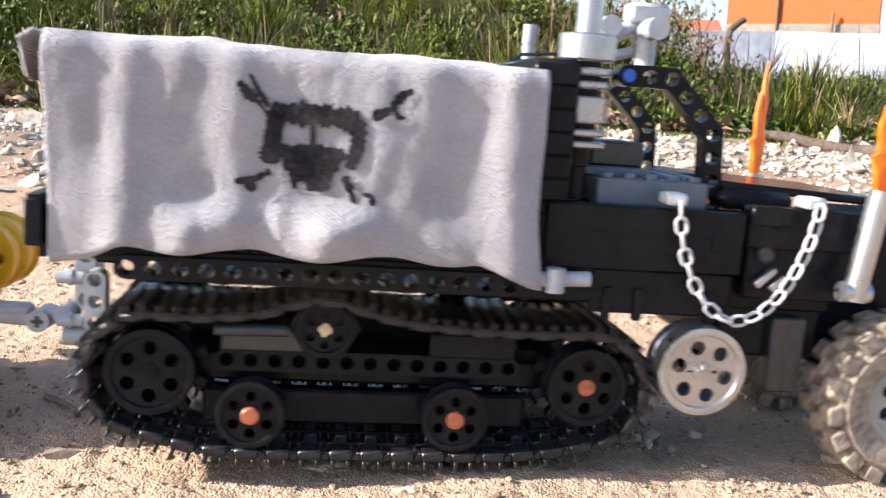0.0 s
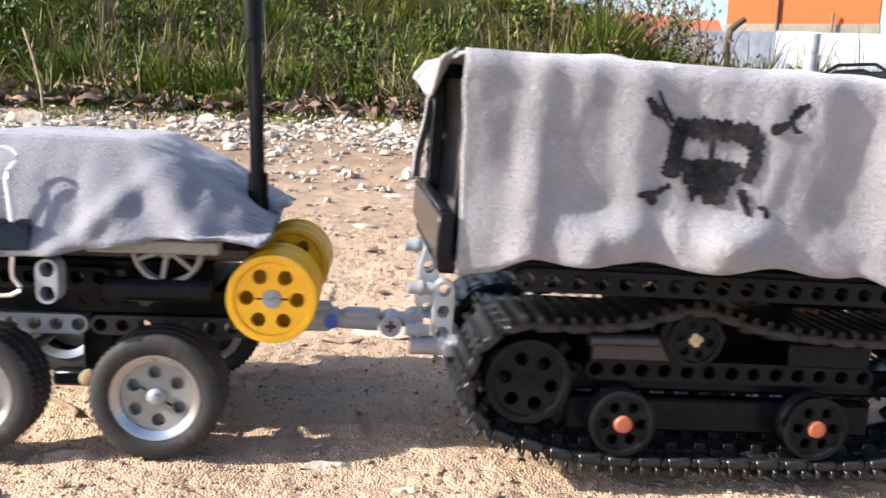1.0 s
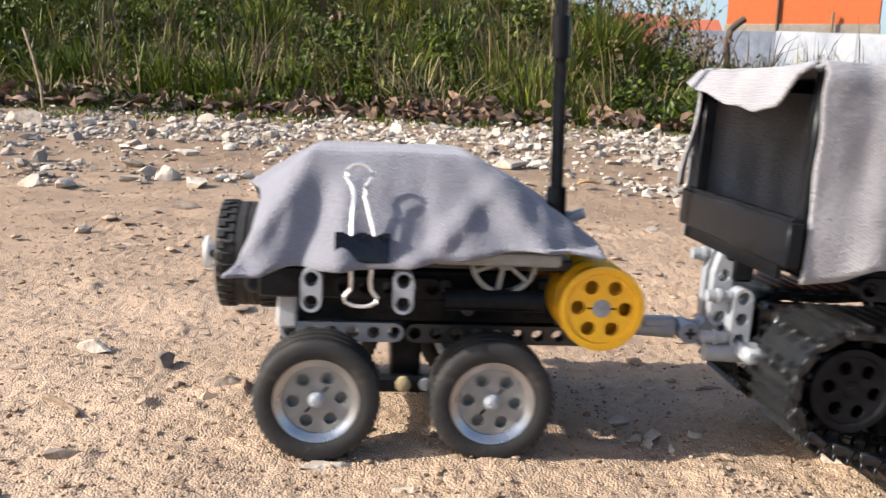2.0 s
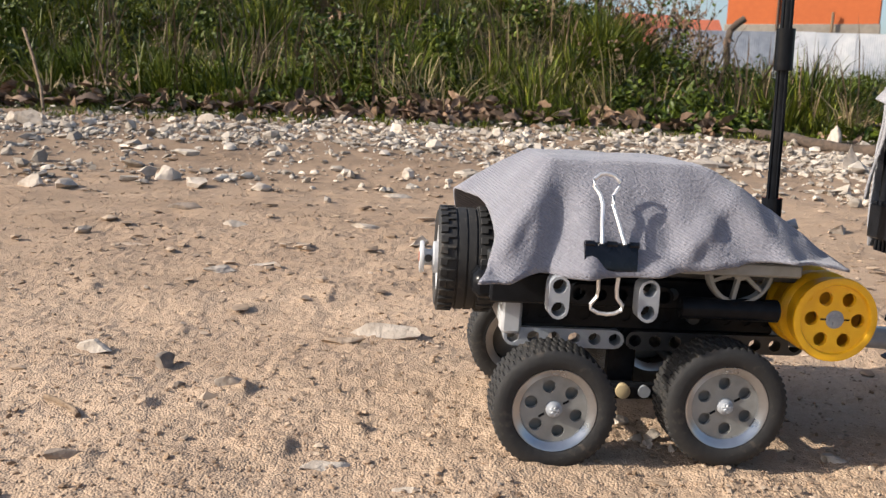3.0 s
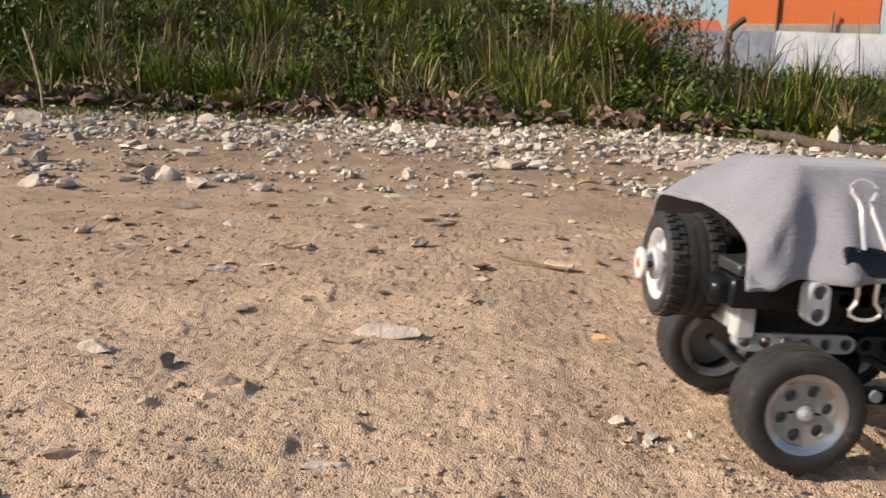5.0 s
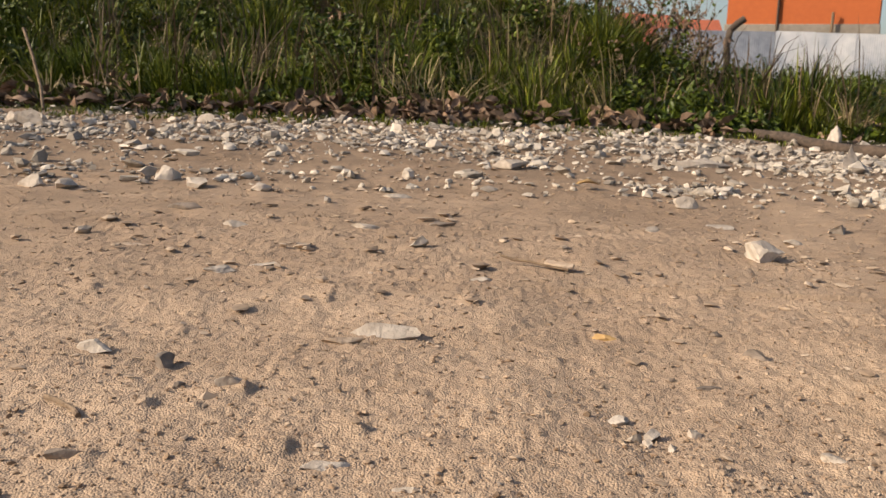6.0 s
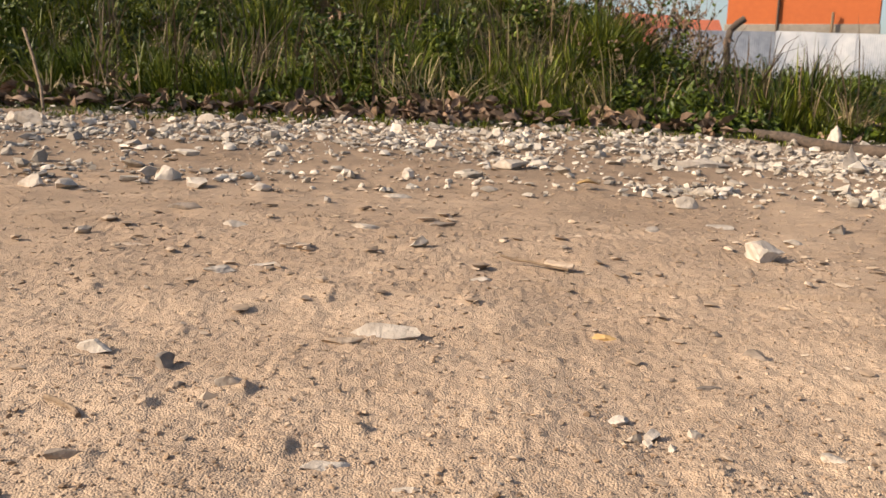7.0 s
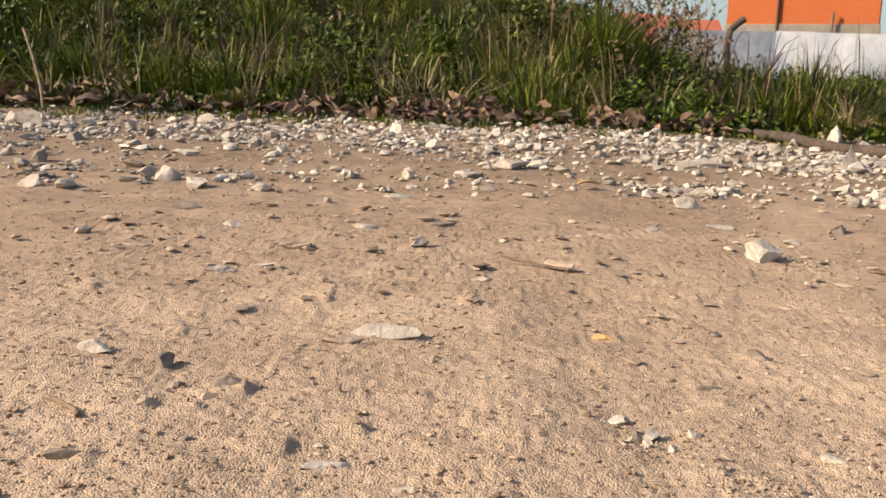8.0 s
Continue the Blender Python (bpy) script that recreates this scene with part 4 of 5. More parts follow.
def make_truck():
    T = thing("toy_halftrack_truck", "black plastic toy half-track truck with a grey canvas cover", "toy truck")
    spin = []
    # running gear of both sides
    lm = link_mesh()
    links = []
    for side, y in (("near", 2.0), ("far", 62.0)):
        for k in range(N_LINKS):
            links.append((part("track_link", lm, None, T, "", link_pose(k * LOOP_LEN / N_LINKS, y)), k * LOOP_LEN / N_LINKS, y))
        out, back = (4.0, 30.0) if side == "near" else (92.0, 66.0)
        turn = 0 if side == "near" else 180
        flip = pose(0, 0, 0, 0, 0, turn)
        for x, z, r, hub, nm in ((-68, 31.5, 14.6, None, "sprocket"), (79.5, 31, 14.0, REDDISH, "sprocket"), (-35, 18.6, 11.4, REDDISH, "road_wheel"), (33.5, 18.9, 11.4, REDDISH, "road_wheel"), (-12, 48, 9.5, TAN, "drive_wheel")):
            yy = out - 2.5 if nm == "road_wheel" and side == "near" else (out + 2.5 if nm == "road_wheel" else out)
            w = disc_wheel(nm, T, pose(x * MM, yy * MM, z * MM), r, BLACK, 12.0 if nm != "road_wheel" else 9.0, hub, "")
            if side == "far":
                for c in w.children:
                    c.matrix_basis = flip @ c.matrix_basis
                w.data.transform(flip)
            if hub is REDDISH and nm == "road_wheel" and side == "near":
                part("axle_cap", lathe(B(), [(0, -0.6), (2.6, -0.5), (3.0, 0.0), (3.0, 1.4)], 24, YAX), REDDISH, w, "red-brown axle end")
            teeth = B()
            if nm == "sprocket":
                for a in range(10):
                    box(teeth, -2, 2, 8, 13, r - 0.5, r + 4.0, 0.6, pose(0, 0, 0, 0, 36 * a, 0))
                part("teeth", teeth, BLACK, w)
            spin.append((w, (x, yy, z), 21.0 if nm != "road_wheel" else 14.0))
        # inner frame that carries the wheels
        y0 = 17 if side == "near" else 62
        f = B()
        box(f, -70, 82, y0, y0 + 16, 26, 36, 1)
        box(f, -52, 60, y0 - 3, y0 + 4, 12, 24, 1)
        part("track_frame", f, BLACK, T)
        arm = B()
        liftarm(arm, straight(13, -44, 35.5), y0 - 8, y0 - 1)
        part("track_beam", arm, BLACK, T)
        if side == "near":
            for x0 in (-46, 24):
                part("gear_plate", box(B(), x0, x0 + 30, 9, 12, 38, 47, 0.6), DGREY if x0 < 0 else BLACK, T)
            part("axle", rod(B(), (-48, 8, 46), (-24, 8, 46.5), 2.2), DGREY, T, "dark grey axle")
            part("gear_case", lathe(B(), [(0, 0), (10.5, 0), (12, 1), (12, 9), (0, 9)], 6, pose(-12 * MM, 7 * MM, 48 * MM) @ YAX), BLACK, T)
    # bed and chassis
    part("chassis", box(B(), -82, 60, 38, 58, 24, 50, 1.5), BLACK, T)
    part("bed", box(B(), -96, 52, -4, 100, 70, 74, 0.6), BLACK, T)
    part("side_beam", liftarm(B(), straight(16, -73.7, 68.3), -7.0, 0.5), BLACK, T)
    part("side_beam", liftarm(B(), straight(16, -74, 69.5), 97, 104), BLACK, T)
    part("side_beam", liftarm(B(), straight(3, -56, 73.5), -3, 3), BLACK, T)
    for x, y in ((-95, -4), (-95, 97), (47, -4), (47, 97), (-24, -4), (-24, 97)):
        part("post", box(B(), x - 2.5, x + 2.5, y, y + 5, 72, 136, 0.6), BLACK, T)
    part("top_rail", box(B(), -97, 50, -4, 1, 131, 136, 0.6), BLACK, T)
    part("top_rail", box(B(), -97, 50, 97, 102, 131, 136, 0.6), BLACK, T)
    part("front_wall", box(B(), 46, 49, 0, 98, 72, 134, 0.6), BLACK, T)
    # tailgate of ribbed bricks
    g = box(B(), -103, -98, -8, 98, 73.5, 88, 0.6)
    for k in range(26):
        box(g, -102.4, -98.6, -7 + k * 4.05, -4.6 + k * 4.05, 87.5, 89.2, 0.2)
    for k in range(30):
        box(g, -101.5, -99.0, 2 + k * 3.1, 3.7 + k * 3.1, 68.5, 73.6, 0.1)
    part("tailgate", g, BLACK, T)
    # canvas
    canvas = sheet("canvas_cover", 110, 96, skin, CLOTH, T, 1.2, "grey knitted cloth cover")
    emblem(canvas)

    def flap(u, v):
        s = 102 * u
        drop = (3 + 11 * smooth_step(0.0, 0.14, u) * (1 - 0.75 * smooth_step(0.45, 1.0, u)) + 2.5 * wob(u * 5, 2.0)) * v
        return -100.5 - 4.5 * v - 1.5 * math.sin(u * 9) * v, -7 + s * 1.04, 137.2 - drop - 1.3 * math.sin(u * math.pi)
    sheet("canvas_flap", 40, 12, flap, CLOTH, canvas, 1.2)

    def corner(u, v):
        return -99 - 3 * v + 2 * math.sin(u * 5), 104.5 - 9 * v * (1 - 0.6 * u), 137 - 48 * u
    sheet("canvas_corner", 14, 6, corner, CLOTH, canvas, 1.2)
    # cab
    part("cab_back", box(B(), 51, 66, 4, 92, 72, 142, 1), BLACK, T)
    part("cab_floor", box(B(), 50, 80, 2, 94, 62, 92, 1), BLACK, T)
    for k in range(9):
        part("cab_panel", box(B(), 50.6, 65.5, 2.6, 4.2, 73 + k * 7.6, 80.2 + k * 7.6, 0.5), BLACK, T)
    side = box(B(), 58, 128, 0, 8, 74, 96, 0.8)
    box(side, 76, 126, 1, 9, 59, 74.4, 0.8)
    side = part("side_panel", side, BLACK, T)
    for x in (80, 91, 117):
        part("rib", box(B(), x, x + 3, -0.6, 2, 57, 68, 0.3), BLACK, side)
    part("rib", box(B(), 116, 120, -0.7, 2, 82, 92, 0.4), BLACK, side)
    front = box(B(), 129.5, 176, 1, 9, 84, 98.5, 0.8)
    box(front, 131, 172, 3, 9, 66, 84.5, 0.8)
    box(front, 129.5, 144, -0.4, 3, 92, 98.9, 0.5)
    part("fender_panel", front, BLACK, T)
    for x, z in ((138, 93), (137, 82)):
        part("socket", lathe(B(), [(0, 0.6), (2.3, 0.6), (2.7, -0.4), (3.1, 0.2), (3.1, 2)], 20, pose(x * MM, 0.6 * MM, z * MM) @ YAX), DGREY, T)
    for x, z, l in ((134, 71, 9), (139.5, 70, 7)):
        part("strut", box(B(), 0, l, -0.5, 2.4, -1.2, 1.2, 0.3, pose(x * MM, 0, z * MM, 0, -42, 0)), SILVER, T, "short silver strut")
    part("cab_far_side", box(B(), 58, 176, 88, 95, 62, 97, 0.8), BLACK, T)
    part("engine_block", box(B(), 80, 170, 12, 84, 60, 94, 1), BLACK, T)
    hood = B()
    box(hood, 0, 68, 14, 84, -1.5, 1.5, 0.8, pose(124 * MM, 0, 104.0 * MM, 0, 2.5, 0))
    part("hood", hood, BLACK, T)
    for y in (10, 80):
        part("hood_edge", box(B(), 122, 150, y, y + 7, 96, 103, 2.4), BLACK, T)
        part("hood_edge", box(B(), 152, 188, y, y + 7, 94, 100, 2.4), BLACK, T)
    part("skirt", box(B(), 128, 168, 14, 80, 42, 62, 1.5), BLACK, T)
    for x in (148, 154):
        part("underpart", box(B(), x, x + 7, 10, 16, 30, 58, 0.8), DGREY, T)
    # battery box with studs
    bat = box(B(), 78, 118, 12, 66, 95, 104, 0.5)
    box(bat, 76, 100, 22, 60, 104, 107, 0.4)
    for i in range(5):
        for j in range(6):
            lathe(bat, [(2.4, 0), (2.4, 1.5), (2.2, 1.8), (0, 1.8)], 12, pose((82 + 8 * i) * MM, (16 + 8 * j) * MM, 104 * MM))
    part("battery_box", bat, SLATE, T, "slate grey studded battery box")
    part("receiver", box(B(), 80, 100, 30, 56, 107, 116, 0.8), DGREY, T, "dark grey receiver unit")
    # roll bars
    for y in (16, 82):
        arch = liftarm(B(), [(86, 139), (94, 139.2), (102, 139), (108, 133.2), (114, 127.4), (119.4, 121), (120, 113), (120.6, 105), (121.2, 97.2)], y, y + 7)
        part("roll_bar", arch, BLACK, T, "angled black perforated beam")
    part("axle_end", rod(B(), (86, 14.6, 139), (86, 26, 139), 2.3), BLUE, T, "blue pin")
    # grey fittings behind the cab
    part("marker_post", lathe(B(), [(0, 128), (3.4, 128), (3.4, 140), (3.0, 140.5), (3.0, 152.5), (2.5, 152.5), (2.5, 153.6), (3.0, 153.6), (3.0, 162), (0, 162)], 20, pose(73 * MM, 117 * MM, 0)), LGREY, T, "light grey post")
    part("post_arm", box(B(), 60, 77, 88, 121, 122, 130, 1), BLACK, T)
    part("elbow", rod(rod(B(), (104, 52, 141), (104, 52, 158), 3.8), (104, 40, 158), (104, 64, 158), 4.2), LGREY, T, "light grey elbow joint")
    arm = rod(B(), (84, 55, 150), (106, 55, 164), 3.0)
    rod(arm, (88, 46, 158), (88, 66, 158), 4.0)
    rod(arm, (84, 55, 145), (100, 55, 150), 2.0)
    box(arm, 96, 112, 50, 60, 160, 168, 1.5)
    part("crane_arm", arm, LGREY, T, "light grey jointed arm")
    wire = tube([(52, 70, 139), (58, 66, 143), (66, 62, 144), (76, 58, 141), (84, 50, 133)], 0.9)
    part("cable", wire, BLACK, T)
    wire = tube([(50, 74, 138), (60, 69, 146), (72, 63, 147), (82, 57, 140)], 0.7)
    part("cable", wire, BLACK, T)
    exhaust(T)
    # near side trim
    ch = part("chain_mount", box(B(), 97, 104, -5, 4, 97.5, 101.5, 0.8), WHITE, T, "pale grey chain mount")
    part("chain_mount", box(B(), 146, 153, -5, 4, 99, 103, 0.8), WHITE, T, "pale grey chain mount")
    chain(ch)
    sw = disc_wheel("spare_wheel", T, pose(116.3 * MM, -6 * MM, 41.3 * MM), 15.6, SILVER, 15.0, None, "", "bare silver wheel without a tyre", 0.3)
    part("wheel_mount", rod(B(), (117, 6, 42), (117, 30, 42), 4.5), BLACK, T)
    pipe = rod(B(), (166, -7, 69), (170.5, -7, 107), 3.9, 20)
    rod(pipe, (161, -7, 72), (171, -7, 72), 3.6, 16)
    part("flame_pipe", pipe, SILVER, T, "silver pipe")
    part("flame", flame_mesh(41, 6.5), FLAME, T, "translucent orange toy flame", pose(170.8 * MM, -7 * MM, 106 * MM, 0, 0, 8))
    pipe = rod(B(), (178, 100, 70), (178.5, 100, 104), 3.9, 20)
    part("flame_pipe", pipe, SILVER, T, "silver pipe")
    part("flame", flame_mesh(50, 6.0), FLAME, T, "translucent orange toy flame", pose(178.6 * MM, 100 * MM, 104 * MM, 0, 0, 30))
    part("side_pin", rod(rod(B(), (52, -5, 70.5), (73, -5, 71.5), 2.6), (61, -7, 67), (61, -7, 75), 3.1), LGREY, T, "light grey connector")
    # front wheels
    for y, flipped in ((-4, False), (78, True)):
        w = thing("wheel", "", "", at=pose(197 * MM, y * MM, 31 * MM))
        w.parent = T
        for key in list(w.keys()):
            del w[key]
        tb = B()
        lathe(tb, [(15, 2), (17, 0.5), (24, 0), (26.5, 2), (27.5, 6), (27.5, 16), (26.5, 20), (24, 22), (17, 21.5), (15, 20)], 48, YAX)
        for k in range(18):
            for j, (a, b) in enumerate(((0.2, 7.5), (8.0, 14.2), (14.6, 21.8))):
                box(tb, -3.4, 3.4, a, b, 25.5, 31.0, 0.5, pose(0, 0, 0, 0, 20 * k + 10 * (j % 2), 0))
        part("tyre", tb, DUSTY, w, "chunky tyre caked with pale dust")
        disc_wheel("rim", w, pose(0, 2 * MM, 0), 15.2, BGREY, 18)
        spin.append((w, (197, y, 31), 31.0))
    part("front_axle", rod(B(), (197, 10, 31), (197, 84, 31), 4), BLACK, T)
    part("front_frame", box(B(), 172, 214, 30, 66, 40, 92, 2), BLACK, T)
    # rear coupling
    c = B()
    liftarm(c, [(-93.7, 37.4), (-93.7, 45.3), (-93.7, 53.2)], 41, 48)
    liftarm(c, [(-99, 44), (-99, 52), (-99, 60), (-97, 68)], 50, 55)
    liftarm(c, [(-99, 44), (-99, 52), (-99, 60), (-97, 68)], 59, 64)
    part("coupling_bracket", c, LGREY, T, "light grey perforated bracket")
    for z in (37.4, 53.2):
        pin(T, (-98, 44, z), (-107, 44, z), 2.3)
    pin(T, (-99, 62, 66), (-108, 62, 66), 2.3)
    low = rod(B(), (-105, 45, 31.5), (-90, 45, 31.5), 3.6)
    box(low, -95, -86, 30, 60, 31, 37, 1.5)
    part("coupling_base", low, LGREY, T)
    part("rear_bracket", box(B(), -96, -88, 49, 65, 58, 71, 1), BLACK, T)
    part("bed_strut", box(B(), 30, 40, 40, 56, 50, 70.5, 1), BLACK, T)
    return T, spin, links


TRUCK, TRUCK_SPIN, LINKS = make_truck()
# ---- trailer ----
def along(rows, x):
    """Eases through the rows (place, value) at x."""
    return glide(rows, x)[0]


def cover(u, v):
    """The cloth over the trailer: u from the rear to the front, v from the near hem to the far hem."""
    y = -17 + 122 * v
    rear = along([(-17, -64), (-8, -60.5), (5, -56.5), (25, -57), (52, -61), (74, -67), (105, -62)], y)
    front = along([(-17, 66), (0, 68), (20, 67), (105, 66)], y)
    x = rear + (front - rear) * u
    # how far the point lies out from the flat top, and how low the hem hangs there
    dx = max(0.0, (-37 - x) / (-37 - rear), (x - 20) / (front - 20))
    dy = max(0.0, (9 - y) / 26, (y - 68) / 37)
    a, b = dx ** 2.2, dy ** 2.2
    out = min(1.12 if x < 0 else 1.0, (a + b) ** (1 / 2.2))
    near = along([(-66, 73.5), (-45, 72.0), (-30, 70.5), (-18, 71.5), (-3, 72.5), (20, 76.0), (44, 80.5), (58, 80.0), (68, 78.0)], x)
    end = along([(-17, 74), (5, 82.5), (25, 88.5), (50, 91), (74, 91), (105, 84)], y) if x < 0 else along([(-17, 77), (0, 79), (25, 82), (60, 84), (105, 80)], y)
    hem = (near * b + end * a) / (a + b) if a + b > 0 else 100.0
    z = 109.5 - (109.5 - hem) * out ** 1.12
    soft = smooth_step(0.05, 0.75, out)
    z += 0.7 * wob(x * 0.05, y * 0.05, 5) + 0.35 * wob(x * 0.16, y * 0.16, 9)
    # ridges and hollows that run down from the top's corners to the hem
    k = 110 - z
    n = 1 - smooth_step(-4, 24, y)
    fold = 4.2 * math.exp(-((x + 37 + 0.62 * k) / 5) ** 2) - 4.6 * math.exp(-((x + 31 + 0.20 * k) / 5.5) ** 2) + 2.6 * math.exp(-((x + 25) / 5) ** 2) - 1.8 * math.exp(-((x - 2 - 0.1 * k) / 5) ** 2) * smooth_step(8, 30, k)
    fold += 2.4 * math.exp(-((x - 6 - 1.0 * (32 - k)) / 5) ** 2) + 2.6 * math.exp(-((x - 22 - 0.75 * k) / 4.5) ** 2) - 2.2 * math.exp(-((x - 14 - 0.55 * k) / 5) ** 2) + 1.5 * wob(x * 0.12, z * 0.05, 3)
    y -= fold * soft * (0.25 + 0.75 * n) * 1.25
    # the front corner curls in round the mast, the hem hugs the clip
    if x > 40:
        z -= 3.0 * math.exp(-((v - 0.40) / 0.10) ** 2) * smooth_step(40, 60, x)
        y += 3.0 * math.sin(z * 0.4) * smooth_step(52, 66, x) * 0.5
    if v < 0.2:
        y += 1.6 * math.exp(-((x + 18) / 10) ** 2) * smooth_step(20, 36, k)
    return x, y, z


def make_trailer():
    T = thing("toy_trailer", "four-wheeled plastic toy trailer under a grey cloth cover", "toy trailer")
    spin = []
    for x in (-32.6, 30.2):
        for y, far in ((-12, False), (82, True)):
            w = thing("wheel", "", "", at=pose(x * MM, y * MM, 22.6 * MM))
            w.parent = T
            for key in list(w.keys()):
                del w[key]
            t = part("tyre", plain_tyre(15.2, 22.7, 19, n=52, block=0.6), RUBBER, w, "black rubber tyre")
            r = B()
            lathe(r, [(12.3, 3.4), (12.5, 2.2), (13.6, 1.6), (14.6, 0.7), (15.3, 0.5), (15.6, 1.4), (15.3, 3.0), (14, 5), (14, 15), (15.3, 18), (15.4, 19.4), (14, 19), (12, 18)], 44, YAX)
            rim = part("rim", r, SILVER, w, "silver rim")
            d = B()
            spoked_face(d, 3.0, 12.4, 8.6, 2.35, 3.0, 4.6, turn=0.25 if x < 0 else 0.1)
            lathe(d, [(0, 6.5), (13, 6.5)], 24, YAX)
            disc = part("disc", d, BGREY, w, "warm grey wheel disc with six holes")
            h = lathe(B(), [(0, 0.2), (1.7, 0.3), (1.9, 1.2), (3.0, 2.0), (3.0, 3.2)], 18, YAX)
            for a in range(3):
                box(h, -0.5, 0.5, -0.6, 0.6, -1.7, 1.7, 0.2, pose(0, 0, 0, 0, 60 * a, 0))
            part("hub", h, LGREY, w)
            for s in (-1, 1):
                part("slot", box(B(), -0.4, 0.4, 2.75, 3.05, s * 5.0 - 1.2, s * 5.0 + 1.2, 0), BLACK, w)
            if far:
                for c in w.children:
                    c.data = c.data.copy()
                    c.data.transform(pose(0, 20 * MM, 0) @ pose(0, 0, 0, 0, 0, 180))
            spin.append((w, (x, y, 22.6), 24.3))
        part("axle", rod(B(), (x, 4, 22.6), (x, 90, 22.6), 2.3), DGREY, T)
    # chassis
    for y in (19, 70):
        part("lower_beam", liftarm(B(), straight(6, -45, 40.0), y, y + 7), LGREY if y < 40 else DGREY, T, "light grey perforated beam")
        part("lower_beam", liftarm(B(), straight(9, 3, 40.0), y, y + 7), DGREY, T, "dark grey perforated beam")
        part("upper_beam", liftarm(B(), straight(14, -42, 50), y, y + 7), BLACK, T)
    part("corner_block", box(B(), -50, -42, 18, 27, 41, 56, 1.2), WHITE, T, "pale grey corner block")
    part("rear_beam", box(B(), -50, -43, 27, 70, 43, 54, 1), LGREY, T)
    part("bogie", box(B(), -6, 6, 26, 70, 16, 46, 1), BLACK, T)
    b = box(B(), -14, 15, 16, 22, 17, 23, 1)
    part("bogie_beam", b, BLACK, T)
    part("bush", lathe(B(), [(0, -1), (1.8, -1), (2.9, -0.6), (2.9, 2), (0, 2)], 20, pose(-1 * MM, 15.4 * MM, 20.5 * MM) @ YAX), TAN, T, "tan bush")
    part("pin_end", lathe(B(), [(0, -0.5), (2.4, -0.5), (2.4, 2), (0, 2)], 16, pose(7.5 * MM, 15.6 * MM, 20.5 * MM) @ YAX), LGREY, T)
    part("floor", box(B(), -46, 58, 20, 78, 44, 54, 1), BLACK, T)
    body = box(B(), -56, 46, 10, 84, 55, 67, 1)
    box(body, -62, -50, 14, 40, 55, 66, 2.5)
    part("body", body, BLACK, T)
    for x in (-20, -10, 2, 13, 22):
        part("body_pin", lathe(B(), [(0, -0.4), (2.3, -0.2), (2.3, 3), (0, 3)], 14, pose(x * MM, 9.4 * MM, (61 if x < 15 else 52) * MM) @ YAX), WHITE if x in (-10, 2) else DGREY, T)
    part("body_rail", liftarm(B(), straight(5, -24, 61), 3.5, 9), BLACK, T)
    part("side_tube", rod(B(), (12, -3, 59.0), (48, -3, 59.0), 4.2), BLACK, T)
    part("plate", box(B(), -56, 60, 6, 88, 68, 72.5, 0.6), DGREY, T)
    part("edge_beam", box(B(), 8, 52, -12, -6.0, 73.0, 78.0, 0.8), BGREY, T, "grey edge beam")
    part("load", box(B(), -42, 16, 24, 64, 72, 109, 4), BLACK, T)
    for x in (-34.9, -3.3):
        part("side_link", liftarm(B(), [(x, 67.4), (x, 59.3)], -15.5, -8.0, 3.6, 2.6), LGREY, T, "light grey two-hole connector")
    # half-hidden pulley
    p = B()
    lathe(p, [(10.6, 0), (11.8, 0), (12.4, 1), (12.4, 4), (10.6, 4)], 36, YAX)
    pul = part("pulley", p, BGREY, T, "grey spoked pulley wheel", pose(33 * MM, -4.5 * MM, 73.2 * MM))
    for a in range(6):
        part("spoke", box(B(), -0.8, 0.8, 0.6, 3, 2, 11, 0.2, pose(0, 0, 0, 0, 60 * a + 10, 0)), BGREY, pul)
    part("hub", lathe(B(), [(0, 0), (3, 0), (3, 4)], 18, YAX), BGREY, pul)
    # rollers
    ax = (68.9, 57.4)
    for k, y in enumerate((-7.0, 6.5, 58.0, 71.5)):
        disc_wheel("yellow_wheel", T, pose(ax[0] * MM, y * MM, ax[1] * MM), 15.8, YELLOW, 13.5, LGREY, "", "bright yellow plastic wheel with six holes", 0.5)
    part("roller_axle", rod(B(), (ax[0], -1, ax[1]), (ax[0], 80, ax[1]), 2.3), LGREY, T)
    part("roller_arm", box(B(), 50, 71, 22, 32, 52, 62, 1.2), DGREY, T)
    # mast
    m = rod(B(), (58.6, 35, 80), (54.2, 35, 215), 2.2, 12)
    for a in range(4):
        box(m, -0.7, 0.7, 0.0, 2.7, 12, 130, 0.2, pose(58.6 * MM, 35 * MM, 80 * MM, 0, -1.87, 0) @ pose(0, 0, 0, 0, 0, 90 * a + 20))
    part("mast", m, BLACK, T, "thin black mast")
    part("mast_socket", rod(B(), (58.6, 35, 80), (58.1, 35, 97), 4.0, 20), BLACK, T)
    part("mast_sleeve", rod(B(), (56.5, 35, 147), (55.9, 35, 163), 3.6, 20), BLACK, T)
    pin(T, (60, 40, 82), (70, 36, 87), 2.2, LGREY)
    # cover and clip
    sheet("cloth_cover", 96, 80, cover, CLOTH_DARK, T, 1.1, "draped grey knitted cloth")
    clip = B()
    prof = [(-15.0, 82.0), (-14.0, 83.2), (-12.6, 82.8), (-11.4, 81.4), (-12.6, 74.0), (-13.6, 72.9), (-15.0, 72.9), (-16.0, 74.2)]
    a = [clip.verts.new(Vector((-27.2, y, z)) * MM) for y, z in prof]
    c = [clip.verts.new(Vector((-8.6, y, z)) * MM) for y, z in prof]
    n = len(prof)
    for i in range(n):
        clip.faces.new((a[i], a[(i + 1) % n], c[(i + 1) % n], c[i]))
    clip.faces.new(a[::-1])
    clip.faces.new(c)
